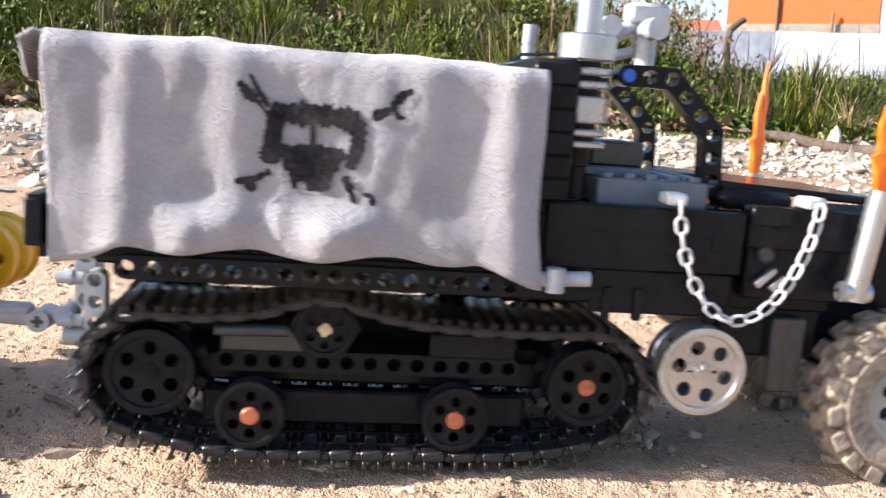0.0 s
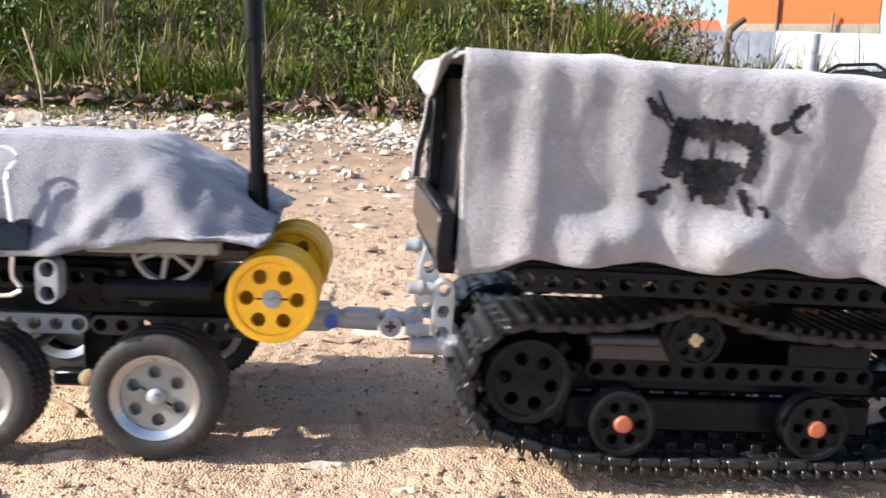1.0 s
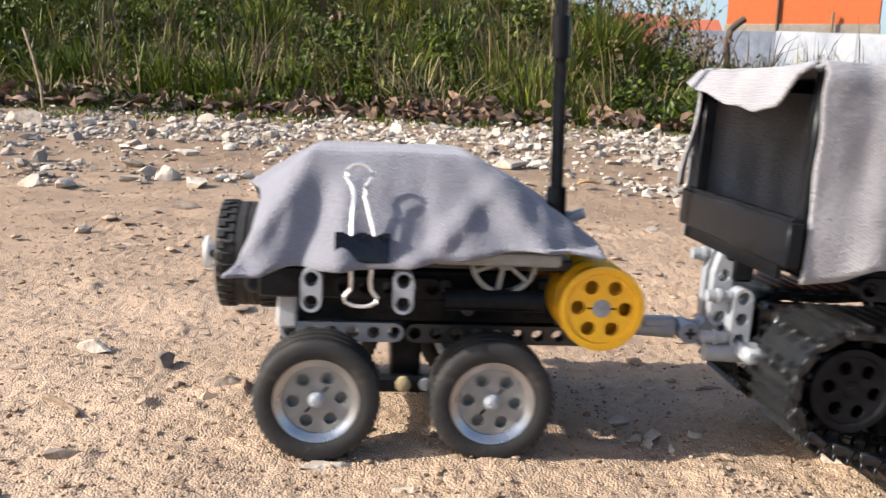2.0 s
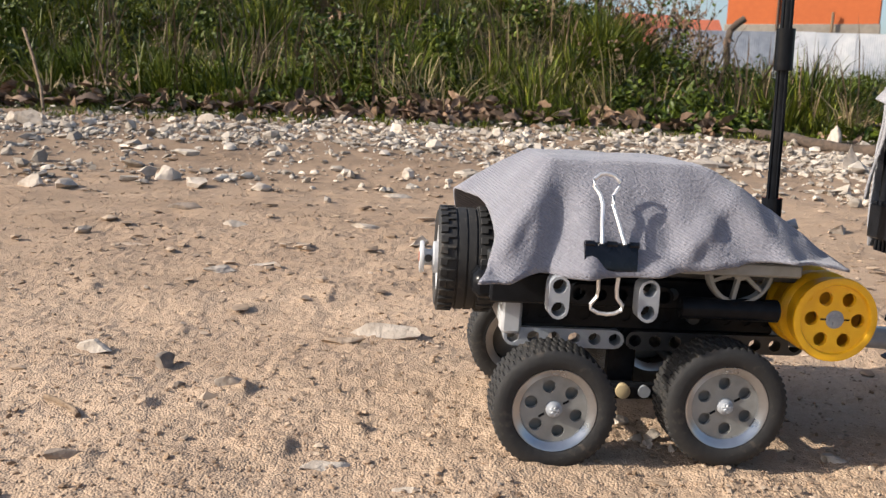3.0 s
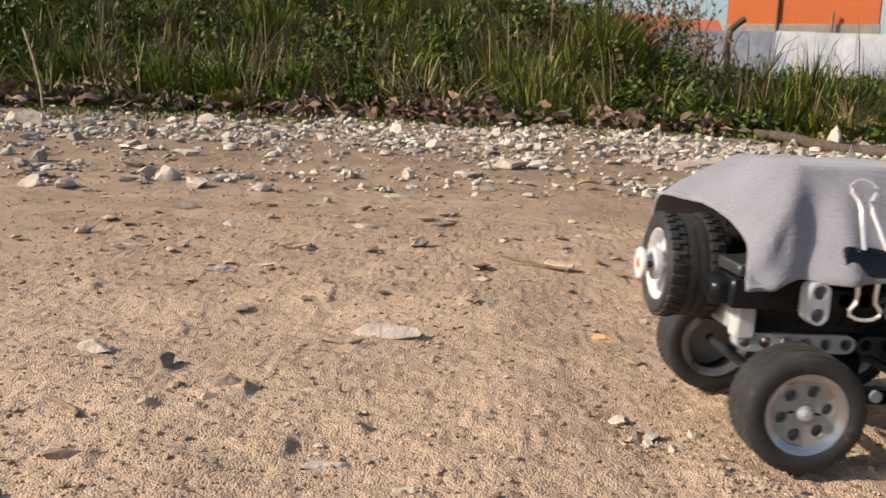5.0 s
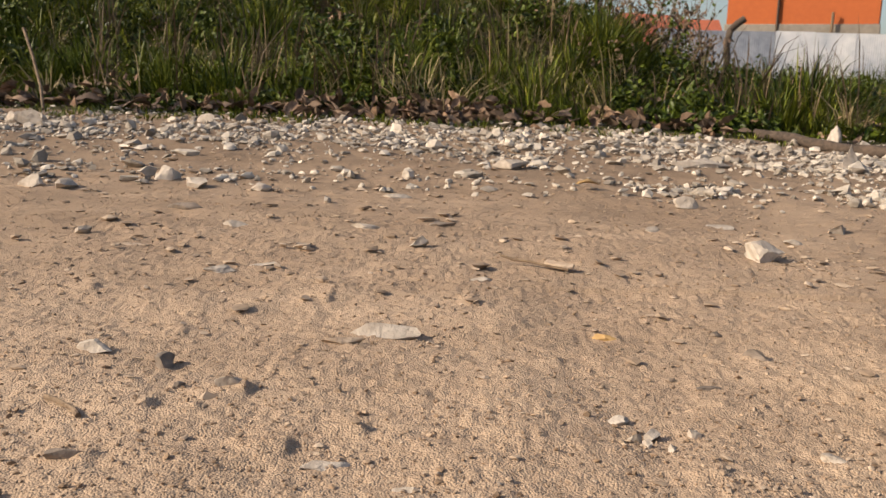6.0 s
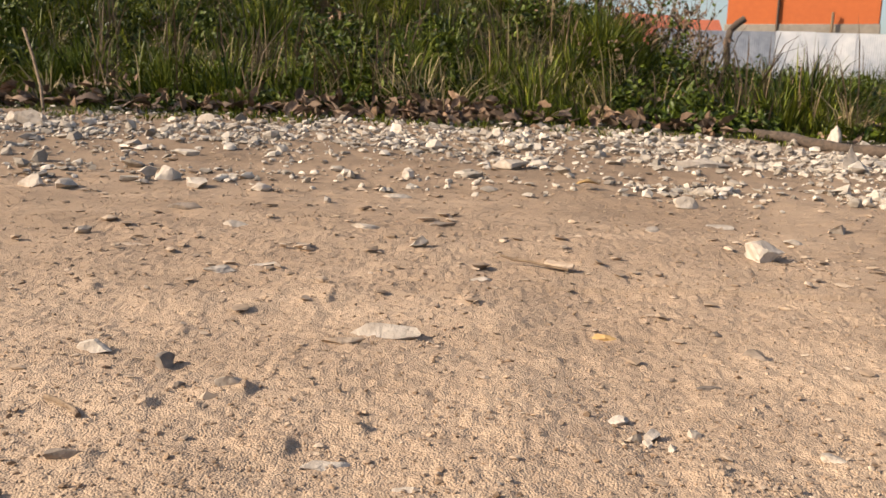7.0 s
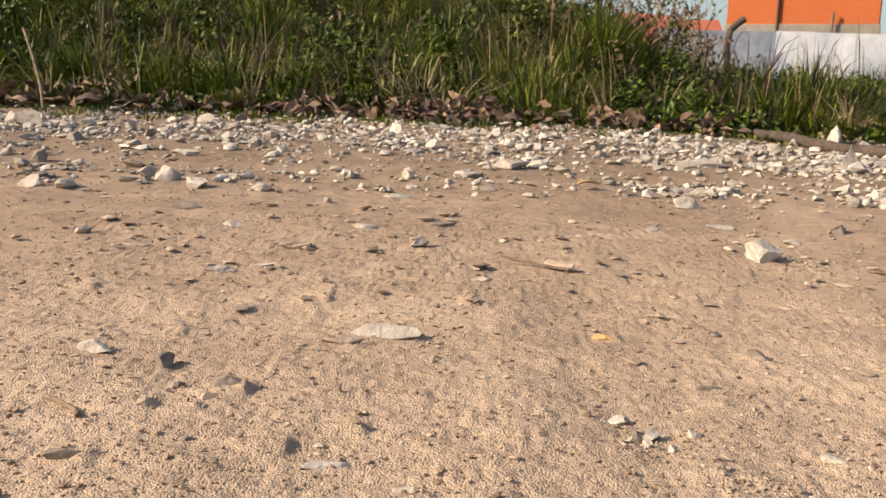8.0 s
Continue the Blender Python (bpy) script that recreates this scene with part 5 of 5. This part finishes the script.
    for x in (-26.8, -19, -11.2):
        rod(clip, (x - 0.4, -14.0, 82.6), (x + 3.0, -14.0, 82.6), 1.2, 10)
    cl = part("binder_clip", clip, CLIPBLACK, T, "black binder clip with bright wire loops")
    up = [(-21.6, 83), (-21.4, 90), (-21.0, 96), (-21.8, 99), (-24.0, 102), (-23.8, 104.2), (-21.8, 105.8), (-19.2, 106.2), (-16.6, 105.6), (-14.8, 103.8), (-15.0, 102), (-17.2, 99), (-17.4, 96), (-15.6, 90), (-13.6, 83)]
    up = [(x, -15.8 + (z - 83) * 0.46, z) for x, z in up]
    part("wire_loop", tube(up, 0.72), STEEL, cl)
    dn = [(-21.6, 73.5), (-21.3, 67), (-21.6, 64), (-23.6, 61.4), (-23.2, 59.6), (-20.6, 58.3), (-17.8, 58.0), (-15.0, 58.3), (-12.6, 59.6), (-12.2, 61.2), (-14.4, 64), (-14.8, 67), (-14.3, 73.5)]
    part("wire_loop", tube([(x, -14.4, z) for x, z in dn], 0.7), STEEL, cl)
    # spare tyre at the rear, its axle along the trailer
    sp = thing("spare", "", "", at=pose(-75 * MM, 48 * MM, 64.5 * MM, 0, 0, -90))
    sp.parent = T
    for key in list(sp.keys()):
        del sp[key]
    bm = B()
    lathe(bm, [(14.8, 1.0), (16, 0.2), (19.4, 0.0), (20.6, 1.4), (20.9, 2.4), (20.9, 7.2), (20.3, 7.3), (20.3, 8.0), (21.0, 8.1), (21.0, 11.2), (20.4, 11.3), (20.4, 12.0), (21.0, 12.1), (21.0, 15.0), (20.3, 15.1), (20.3, 15.8), (20.9, 16), (20.9, 21.6), (20.6, 22.6), (19.4, 24), (16, 23.8), (14.8, 23)], 60, YAX)
    for k in range(30):
        for y0 in (0.8, 16.6):
            box(bm, -1.5, 1.5, y0, y0 + 3.0, 20.2, 21.7, 0.2, pose(0, 0, 0, 0, 12 * k, 0))
            box(bm, -1.5, -0.6, y0 + 2.5, y0 + 6.0, 20.2, 21.7, 0.2, pose(0, 0, 0, 0, 12 * k, 0))
    part("tyre", bm, RUBBER, sp, "grooved black rubber tyre")
    r = lathe(B(), [(4, 5), (11.5, 5), (12.5, 2.5), (14.2, 1.0), (15.2, 1.0), (15.3, 3), (13.5, 6), (13.5, 20)], 40, YAX)
    for a in range(6):
        box(r, -1.4, 1.4, 3.6, 6, 3, 12.6, 0.3, pose(0, 0, 0, 0, 60 * a, 0))
    part("rim", r, WHITE, sp, "pale grey spoked rim")
    hb = lathe(B(), [(0, -6.6), (6.3, -6.6), (6.6, -6.2), (6.6, -5.2), (6.0, -4.8), (3.4, -4.6), (3.2, -1.6), (6.0, -1.2), (6.6, -0.8), (6.6, 1.5), (4, 2), (4, 5)], 32, YAX)
    part("hub", hb, WHITE, sp, "pale grey flanged hub")
    part("hub_pin", rod(B(), (-3.6, -3.1, 0), (3.6, -3.1, 0), 1.6), DGREY, sp)
    for a in (0, 90):
        part("axle_end", box(B(), -2.0, 2.0, -7.0, -6.4, -0.8, 0.8, 0.15, pose(0, 0, 0, 0, a + 20, 0)), REDDISH, sp, "red axle end")
    part("spare_mount", rod(B(), (-58, 48, 64.5), (-40, 48, 64.5), 5), BLACK, T)
    # tow bar
    bar = rod(B(), (50, 27, 45.5), (90, 23.5, 44.2), 4.3, 18)
    box(bar, 66, 88, 21.2, 27.2, 39.0, 50.0, 1.0)
    part("tow_bar", bar, LGREY, T, "light bluish grey tow bar")
    neck = rod(B(), (89, 23.5, 44.0), (106, 22, 43.4), 3.6, 18)
    box(neck, 92, 107, 19, 25, 44, 48.6, 1.4)
    rod(neck, (110.5, 15.5, 43.2), (110.5, 28, 43.2), 4.1, 18)
    rod(neck, (110.5, 22, 44.6), (121, 22, 44.8), 3.0, 14)
    rod(neck, (119, 17.5, 45.0), (119, 27, 45.0), 3.6, 16)
    part("tow_neck", neck, LGREY, T, "light bluish grey tow coupling")
    part("tow_pin", rod(B(), (88, 18.8, 43.6), (88, 24, 43.6), 2.7, 16), BLUE, T, "blue pin")
    part("tow_cross", box(box(B(), 108.4, 112.6, 14.9, 16, 42.6, 43.8, 0.1), 109.9, 111.1, 14.9, 16, 41.1, 45.3, 0.1), DGREY, T)
    return T, spin


TRAILER, TRAILER_SPIN = make_trailer()
# ---- loose things on the ground ----
def stones():
    rows = [  # x, y, width, depth, height in mm, turn, sunk share, surface, label
        (-0.286, 0.705, 13, 9, 8, 10, 0.1, STONE, "small grey stone lying on the dirt"), (-0.019, 0.700, 15, 11, 12, 30, 0.15, STONE, "small pale angular stone on the dirt"),
        (0.250, 0.698, 36, 20, 18, 8, 0.2, STONE, "blocky pale limestone lump on the dirt"), (-0.031, 0.487, 38, 15, 8, 4, 0.30, STONE, "flat pinkish-white stone half buried in dirt"),
        (-0.050, 0.466, 23, 8, 7, 10, 0.45, TANSTONE, "flat tan stone half buried in dirt"), (-0.167, 0.431, 17, 8, 8, -5, 0.35, STONE, "flat grey stone on the dirt"),
        (-0.131, 0.416, 10, 8, 10, 20, 0.3, DARKSTONE, "small dark stone on the dirt"), (-0.090, 0.384, 15, 10, 9, -12, 0.50, STONE, "wedge-shaped pale stone bedded in the dirt"),
         (-0.132, 0.301, 17, 4, 6, 18, 0.4, DARKSTONE, "long dark flake in the dirt"),
         
         (0.075, 0.365, 12, 8, 6, 0, 0.55, STONE, "flat white pebble bedded in the dirt"),
         (0.028, 0.608, 15, 8, 6, 0, 0.4, STONE, "flat pale stone in the dirt"),
        (-0.416, 0.910, 28, 18, 20, 0, 0.25, STONE, "pale lump of limestone on the gravel"), (-0.375, 0.901, 22, 18, 19, 40, 0.25, STONE, "pale lump of limestone on the gravel"),
        (-0.303, 0.971, 26, 20, 20, 15, 0.25, STONE, "bluish-grey stone on the gravel"), (-0.262, 0.943, 30, 20, 21, -15, 0.25, STONE, "pale lump of limestone on the gravel"),
        (-0.193, 0.939, 26, 18, 16, 25, 0.25, STONE, "pale lump of limestone on the gravel"), (-0.041, 1.038, 13, 11, 15, 0, 0.2, STONE, "small upright white stone"),
        (0.079, 1.147, 56, 30, 16, 4, 0.4, STONE, "flat pale slab on the gravel"), (0.245, 0.911, 25, 15, 15, 0, 0.3, STONE, "pale lump of limestone on the dirt"),
        (0.360, 0.817, 16, 12, 14, 20, 0.25, STONE, "small pale stone on the dirt"), (0.735, 1.735, 32, 26, 44, 0, 0.2, STONE, "pointed white stone beside the log"),
        (0.605, 1.361, 36, 28, 40, 30, 0.2, STONE, "pointed white stone on the gravel"), (0.340, 1.270, 92, 36, 16, 2, 0.4, STONE, "long flat pale slab on the gravel"),
        (-0.650, 1.431, 44, 28, 30, 0, 0.25, STONE, "grey stone on the gravel"), (-0.690, 1.440, 26, 22, 26, 40, 0.25, STONE, "grey stone on the gravel"),
        (-0.420, 1.600, 26, 18, 20, 0, 0.25, STONE, "white stone on the gravel"), (-0.040, 0.305, 15, 9, 5, 20, 0.72, STONE, "pale patch of buried stone"),
        (0.155, 0.330, 13, 8, 6, -25, 0.7, STONE, "pale patch of buried stone"), (0.112, 0.290, 17, 7, 6, -8, 0.75, STONE, "pale stone buried in dirt"),
        (-0.008, 0.285, 13, 6, 6, 12, 0.75, STONE, "pale stone buried in dirt"), (-0.115, 0.385, 7, 4, 5, 0, 0.3, DARKSTONE, "small dark chip on the dirt"),
        (0.160, 0.510, 7, 6, 6, 0, 0.3, DARKSTONE, "small dark chip on the dirt"), (0.170, 0.465, 12, 7, 6, -30, 0.4, DARKSTONE, "dark flake in the dirt"),
        (-0.155, 0.610, 24, 11, 5, 3, 0.4, STONE, "flat white flake on the dirt"), (-0.125, 0.632, 17, 9, 5, 0, 0.4, STONE, "flat white flake on the dirt"),
        (-0.070, 0.765, 23, 12, 7, 0, 0.45, STONE, "flat pinkish stone on the dirt"), (-0.110, 0.690, 18, 9, 5, 0, 0.45, STONE, "flat pale flake on the dirt"),
        (-0.240, 0.675, 28, 12, 9, 5, 0.45, TANSTONE, "flat stone half buried in dirt"), (-0.175, 0.765, 20, 11, 9, 0, 0.35, STONE, "flat grey stone on the dirt"),
        (-0.050, 0.925, 26, 14, 10, 0, 0.4, STONE, "flat grey stone on the dirt"), (-0.240, 0.825, 38, 14, 9, 3, 0.45, DARKSTONE, "long dark stone in the dirt"),
        (-0.115, 0.885, 12, 9, 11, 0, 0.25, STONE, "small pale stone on the dirt"), (-0.005, 0.785, 28, 9, 7, 0, 0.45, DARKSTONE, "thin dark stone in the dirt"),
        (0.255, 0.830, 28, 10, 7, 0, 0.45, STONE, "flat pale stone in the dirt"), (0.300, 0.760, 16, 9, 7, 0, 0.4, STONE, "flat pale stone in the dirt"),
        (0.185, 0.790, 12, 8, 9, 0, 0.3, STONE, "small pale stone on the dirt"), (0.205, 0.300, 10, 6, 5, 10, 0.6, STONE, "pale stone in the dirt"),
        (0.130, 0.418, 11, 5, 5, 10, 0.4, DARKSTONE, "thin dark stone in the dirt"), (0.105, 0.352, 5, 4, 5, 0, 0.25, STONE, "small white chip on the dirt"),
        (0.079, 0.344, 6, 5, 6, 0, 0.25, STONE, "small white chip on the dirt"), (0.086, 0.349, 7, 5, 6, 30, 0.25, STONE, "small white chip on the dirt"),
        (0.083, 0.338, 6, 4, 5, 60, 0.25, STONE, "small white chip on the dirt"), (0.092, 0.335, 4, 4, 4, 0, 0.25, STONE, "small white chip on the dirt")]
    for k, (x, y, w, d, h, a, sunk, m, label) in enumerate(rows):
        h *= 0.72 if "lump of limestone on the gravel" in label else 1.0
        ob = new("stone", stone_mesh("stone", k + 41, w, d, h * 0.85, m))
        if label.startswith("pointed"):
            for v in ob.data.vertices:
                up = max(0.0, v.co.z / (h * MM * 0.5) + 0.35)
                v.co = Vector((v.co.x * max(0.12, 1.25 - 0.85 * up), v.co.y * max(0.12, 1.25 - 0.85 * up), v.co.z * 1.35))
        ob.matrix_basis = pose(x, y, height(x, y) + h * MM * (0.5 - sunk - (0.22 if m is TANSTONE else 0)) * 0.8, 0, 0, a)
        tagged(ob, label, "stone", "stones on the track")


stones()


def leaf_thing(x, y, s, turn, tip, material, label):
    bm = B()
    n = 9
    mid, l, r = [], [], []
    for i in range(n + 1):
        t = i / n
        w = 0.30 * math.sin(math.pi * t ** 0.8) * (1 + 0.35 * wob(t * 9, x * 50))
        z = (0.08 + 0.16 * abs(wob(x * 31))) * math.sin(t * 3.0 + 2 * wob(x * 17)) + 0.1
        mid.append(bm.verts.new(Vector((t - 0.5, 0, z)) * s * MM))
        l.append(bm.verts.new(Vector((t - 0.5, w, z + 0.22 * w + 0.05 * wob(t * 5, 1.0))) * s * MM))
        r.append(bm.verts.new(Vector((t - 0.5, -w, z + 0.5 * w)) * s * MM))
    for i in range(n):
        bm.faces.new((mid[i], mid[i + 1], l[i + 1], l[i]))
        bm.faces.new((r[i], r[i + 1], mid[i + 1], mid[i]))
    ob = new("dead_leaf", mesh_of("dead_leaf", bm, material, 70))
    ob.matrix_basis = pose(x, y, height(x, y) + 0.003, tip, 4, turn)
    s_ = ob.modifiers.new("thickness", 'SOLIDIFY'); s_.thickness = 0.0004
    return tagged(ob, label, "leaf", "dead leaves")


ob = new("stone", stone_mesh("stone", 312, 14, 10, 6, OCHRE))
ob.matrix_basis = pose(0.097, 0.500, height(0.090, 0.500), 0, 0, -20)
tagged(ob, "small ochre stone half buried in the dirt", "stone", "stones on the track")
leaf_thing(0.157, 0.994, 28, -8, 10, OCHRE, "yellow-brown dead leaf on the dirt")
for k in range(64):
    lx = -0.95 + 1.45 * ((k * 0.618) % 1) ** 1.8
    leaf_thing(lx, verge_y(lx) - 0.045 + 0.10 * wob(k * 3.3), 28 + 40 * ((k * 0.37) % 1), k * 77, -22 + 44 * ((k * 0.71) % 1), LEAFPIECE, "curled brown dead leaf at the foot of the grass")


def twig(points, r, label, name="twig"):
    ob = new(name, mesh_of(name, tube(points, r, 8), BARK))
    return tagged(ob, label, name)


def on_ground(pts, lift):
    return [(x * 1000, y * 1000, height(x, y) * 1000 + l) for (x, y), l in zip(pts, lift)]


twig(on_ground([(0.043, 0.662), (0.053, 0.655), (0.064, 0.648), (0.076, 0.641), (0.090, 0.634)], (7, 5, 4, 3.5, 3)), 1.0, "thin dry twig lying on the dirt")
bk = new("bark_chip", mesh_of("bark_chip", box(B(), -11, 11, -3.0, 3.0, -0.8, 1.0, 0.8), TANSTONE))
bk.matrix_basis = pose(0.084, 0.640, height(0.084, 0.640) + 0.005, 22, 4, -24)
tagged(bk, "pale chip of bark beside the twig", "bark")
twig(on_ground([(-0.165, 0.364), (-0.158, 0.359), (-0.153, 0.357), (-0.147, 0.349), (-0.142, 0.341)], (1, 1.8, 0.6, 1.6, 0.8)), 1.2, "short crooked twig half buried in dirt")
twig(on_ground([(-0.83, 1.80), (-0.80, 1.77), (-0.765, 1.72), (-0.745, 1.68)], (150, 95, 40, 6)), 3.0, "pale dry stalk leaning out of the grass")
lg = []
for i in range(13):
    t = i / 12
    lg.append((590 + 190 * t, 1745 - 300 * t + 6 * math.sin(t * 7), base_height(0.59 + 0.19 * t, min(1.77, 1.745 - 0.3 * t)) * 1000 + 9 + 3 * math.sin(t * 9)))
ob = new("log", mesh_of("log", tube(lg, 10, 12), DARKBARK))
for v in ob.data.vertices:
    v.co += Vector((0, 0.003, 0.004)) * wob(v.co.x * 22, v.co.y * 60, v.co.z * 60)
tagged(ob, "dark weathered branch lying along the verge", "log")


def shrub(x, y, h, seed, leafy):
    """A thin bush: forking bare stems with a few leaves."""
    rng = random.Random(seed)
    T = thing("shrub", "thin half-bare autumn shrub with brown stems", "shrub", "shrubs behind the verge", pose(x, y, height(x, y)))
    tips = []
    for k in range(5):
        bm = B()
        def grow(p, d, ln, r, depth):
            pts = [p]
            for i in range(4):
                d = (d + Vector((rng.gauss(0, 0.16), rng.gauss(0, 0.16), rng.gauss(0.03, 0.06)))).normalized()
                pts.append(pts[-1] + d * ln / 4)
            t = tube([q for q in pts], r, 5)
            me = bpy.data.meshes.new("tmp")
            t.to_mesh(me); t.free()
            bm.from_mesh(me)
            bpy.data.meshes.remove(me)
            tips.extend(pts[2:])
            if depth:
                for i in range(3):
                    grow(pts[rng.choice((2, 3, 4))], (d + Vector((rng.gauss(0, 0.5), rng.gauss(0, 0.5), rng.gauss(0.2, 0.3)))).normalized(), ln * 0.62, r * 0.55, depth - 1)
        grow(Vector((rng.gauss(0, 30), rng.gauss(0, 30), -5)), Vector((rng.gauss(0, 0.3), rng.gauss(0, 0.3), 1)).normalized(), h * 520, 4.5, 2)
        part("stem", bm, BARK, T)
    vs, fs = [], []
    for k in range(leafy):
        p = np.array(rng.choice(tips)) * MM
        s = rng.uniform(0.012, 0.03)
        m = np.array(Euler((rng.uniform(0, 6), rng.uniform(0, 6), rng.uniform(0, 6))).to_matrix())
        vs += list((np.array([(-0.1, 0, 0), (0.4, 0.3, 0.05), (1, 0, 0), (0.4, -0.3, 0.08)]) * s) @ m.T + p)
        n = 4 * k
        fs += [(n, n + 1, n + 2), (n, n + 2, n + 3)]
    part("foliage", raw_mesh("foliage", vs, fs, DEADLEAF if seed % 2 else WEED), None, T)


for k, (sx, sy, sh, lf) in enumerate([(0.95, 3.9, 0.42, 260), (1.10, 4.6, 0.55, 130), (1.02, 5.0, 0.75, 420), (1.38, 5.4, 0.50, 50), (0.75, 4.2, 0.65, 420), (0.62, 3.8, 0.5, 420)]):
    shrub(sx, sy, sh, k + 1, lf)


# ---- things that move ----
# seconds; x, y, z in metres; yaw and nose-down pitch in degrees
TRUCK_KEYS = [(0.0, -0.0275, 0.2869, 0.0058, 7.9, 2.45), (0.5, 0.0359, 0.2878, 0.0055, 6.7, 1.75), (1.0, 0.0969, 0.2916, 0.0055, 6.0, 1.95), (1.5, 0.1446, 0.2937, 0.0056, 4.6, 1.95),
              (1.8, 0.1809, 0.2928, 0.0053, 4.0, 2.1), (2.0, 0.2058, 0.2914, 0.0050, 3.5, 2.25), (2.2, 0.2288, 0.2908, 0.0052, 3.4, 2.25), (2.55, 0.2660, 0.2920, 0.0045, 3.4, 1.6), (2.95, 0.2885, 0.2935, 0.0035, 3.4, 1.0),
              (3.3, 0.2895, 0.2935, 0.0035, 3.4, 1.0), (4.1, 0.2895, 0.2935, 0.0035, 3.4, 1.0), (4.5, 0.3255, 0.2950, 0.003, 3.4, 1.0), (4.7, 0.3455, 0.2960, 0.003, 3.4, 1.0), (5.8, 0.4760, 0.3030, 0.003, 3.2, 1.0), (8.0, 0.7200, 0.3150, 0.003, 3.0, 1.0)]
TRAILER_KEYS = [(0.0, -0.2560, 0.2975, 0.0023, 2.0, 0.5), (0.5, -0.1910, 0.3020, 0.0022, 2.6, 0.51), (1.0, -0.1282, 0.3062, 0.0019, 3.8, 0.51), (1.5, -0.0758, 0.3110, 0.0008, 5.3, 0.2), (1.75, -0.0440, 0.3160, 0.0001, 5.0, 0.35),
                (2.0, -0.0115, 0.3197, -0.0008, 4.5, 0.45), (2.2, 0.0141, 0.3200, -0.0017, 4.0, 0.2), (2.55, 0.0500, 0.3215, -0.0018, 3.6, 0.7), (2.95, 0.0732, 0.3234, -0.0016, 3.4, 1.14), (3.3, 0.0742, 0.3234, -0.0016, 3.4, 1.14),
                (4.1, 0.0742, 0.3234, -0.0016, 3.4, 1.14), (4.2, 0.0800, 0.3236, -0.0012, 3.6, 1.0), (4.5, 0.1097, 0.3240, 0.0, 3.9, 0.73), (4.7, 0.1297, 0.3235, -0.0007, 3.4, 0.8), (5.8, 0.2605, 0.3250, 0.0, 3.3, 0.7), (8.0, 0.5000, 0.3330, 0.0, 3.0, 0.6)]
# seconds; how far the rear wheels sink and the front ones rise on their pivot, in millimetres
BOGIE_KEYS = [(0.0, 0.0), (2.0, 0.1), (2.95, 1.6), (4.1, 1.6), (4.7, 1.0), (8.0, 0.6)]


def motions():
    times = [round(0.1 * k, 3) for k in range(81)]
    for ob, keys, spin, rise in ((TRUCK, TRUCK_KEYS, TRUCK_SPIN, -0.001), (TRAILER, TRAILER_KEYS, TRAILER_SPIN, 0.001)):
        rows, gone, d, last = [], [], 0.0, None
        for t in times:
            x, y, z, yaw, pitch = glide(keys, t)
            rows.append((t, pose(x, y, z + rise, 0, pitch, yaw)))
            if last:
                d += math.hypot(x - last[0], y - last[1])
            last = (x, y)
            gone.append(d)
        walk(ob, rows)
        for w, (cx, cy, cz), r in spin:
            tilt = [glide(BOGIE_KEYS, t)[0] * (1 if cx > 0 else -1) if ob is TRAILER else 0.0 for t in times]
            walk(w, [(t, pose(cx * MM, cy * MM, (cz + h) * MM) @ pose(0, 0, 0, 0, math.degrees(g * 1000 / r), 0)) for t, g, h in zip(times, gone, tilt)])
        if ob is TRUCK:
            for link, s, y in LINKS:
                walk(link, [(t, link_pose(s + g * 1000, y)) for t, g in zip(times, gone) if t <= 3.0 or t == 8.0])


motions()
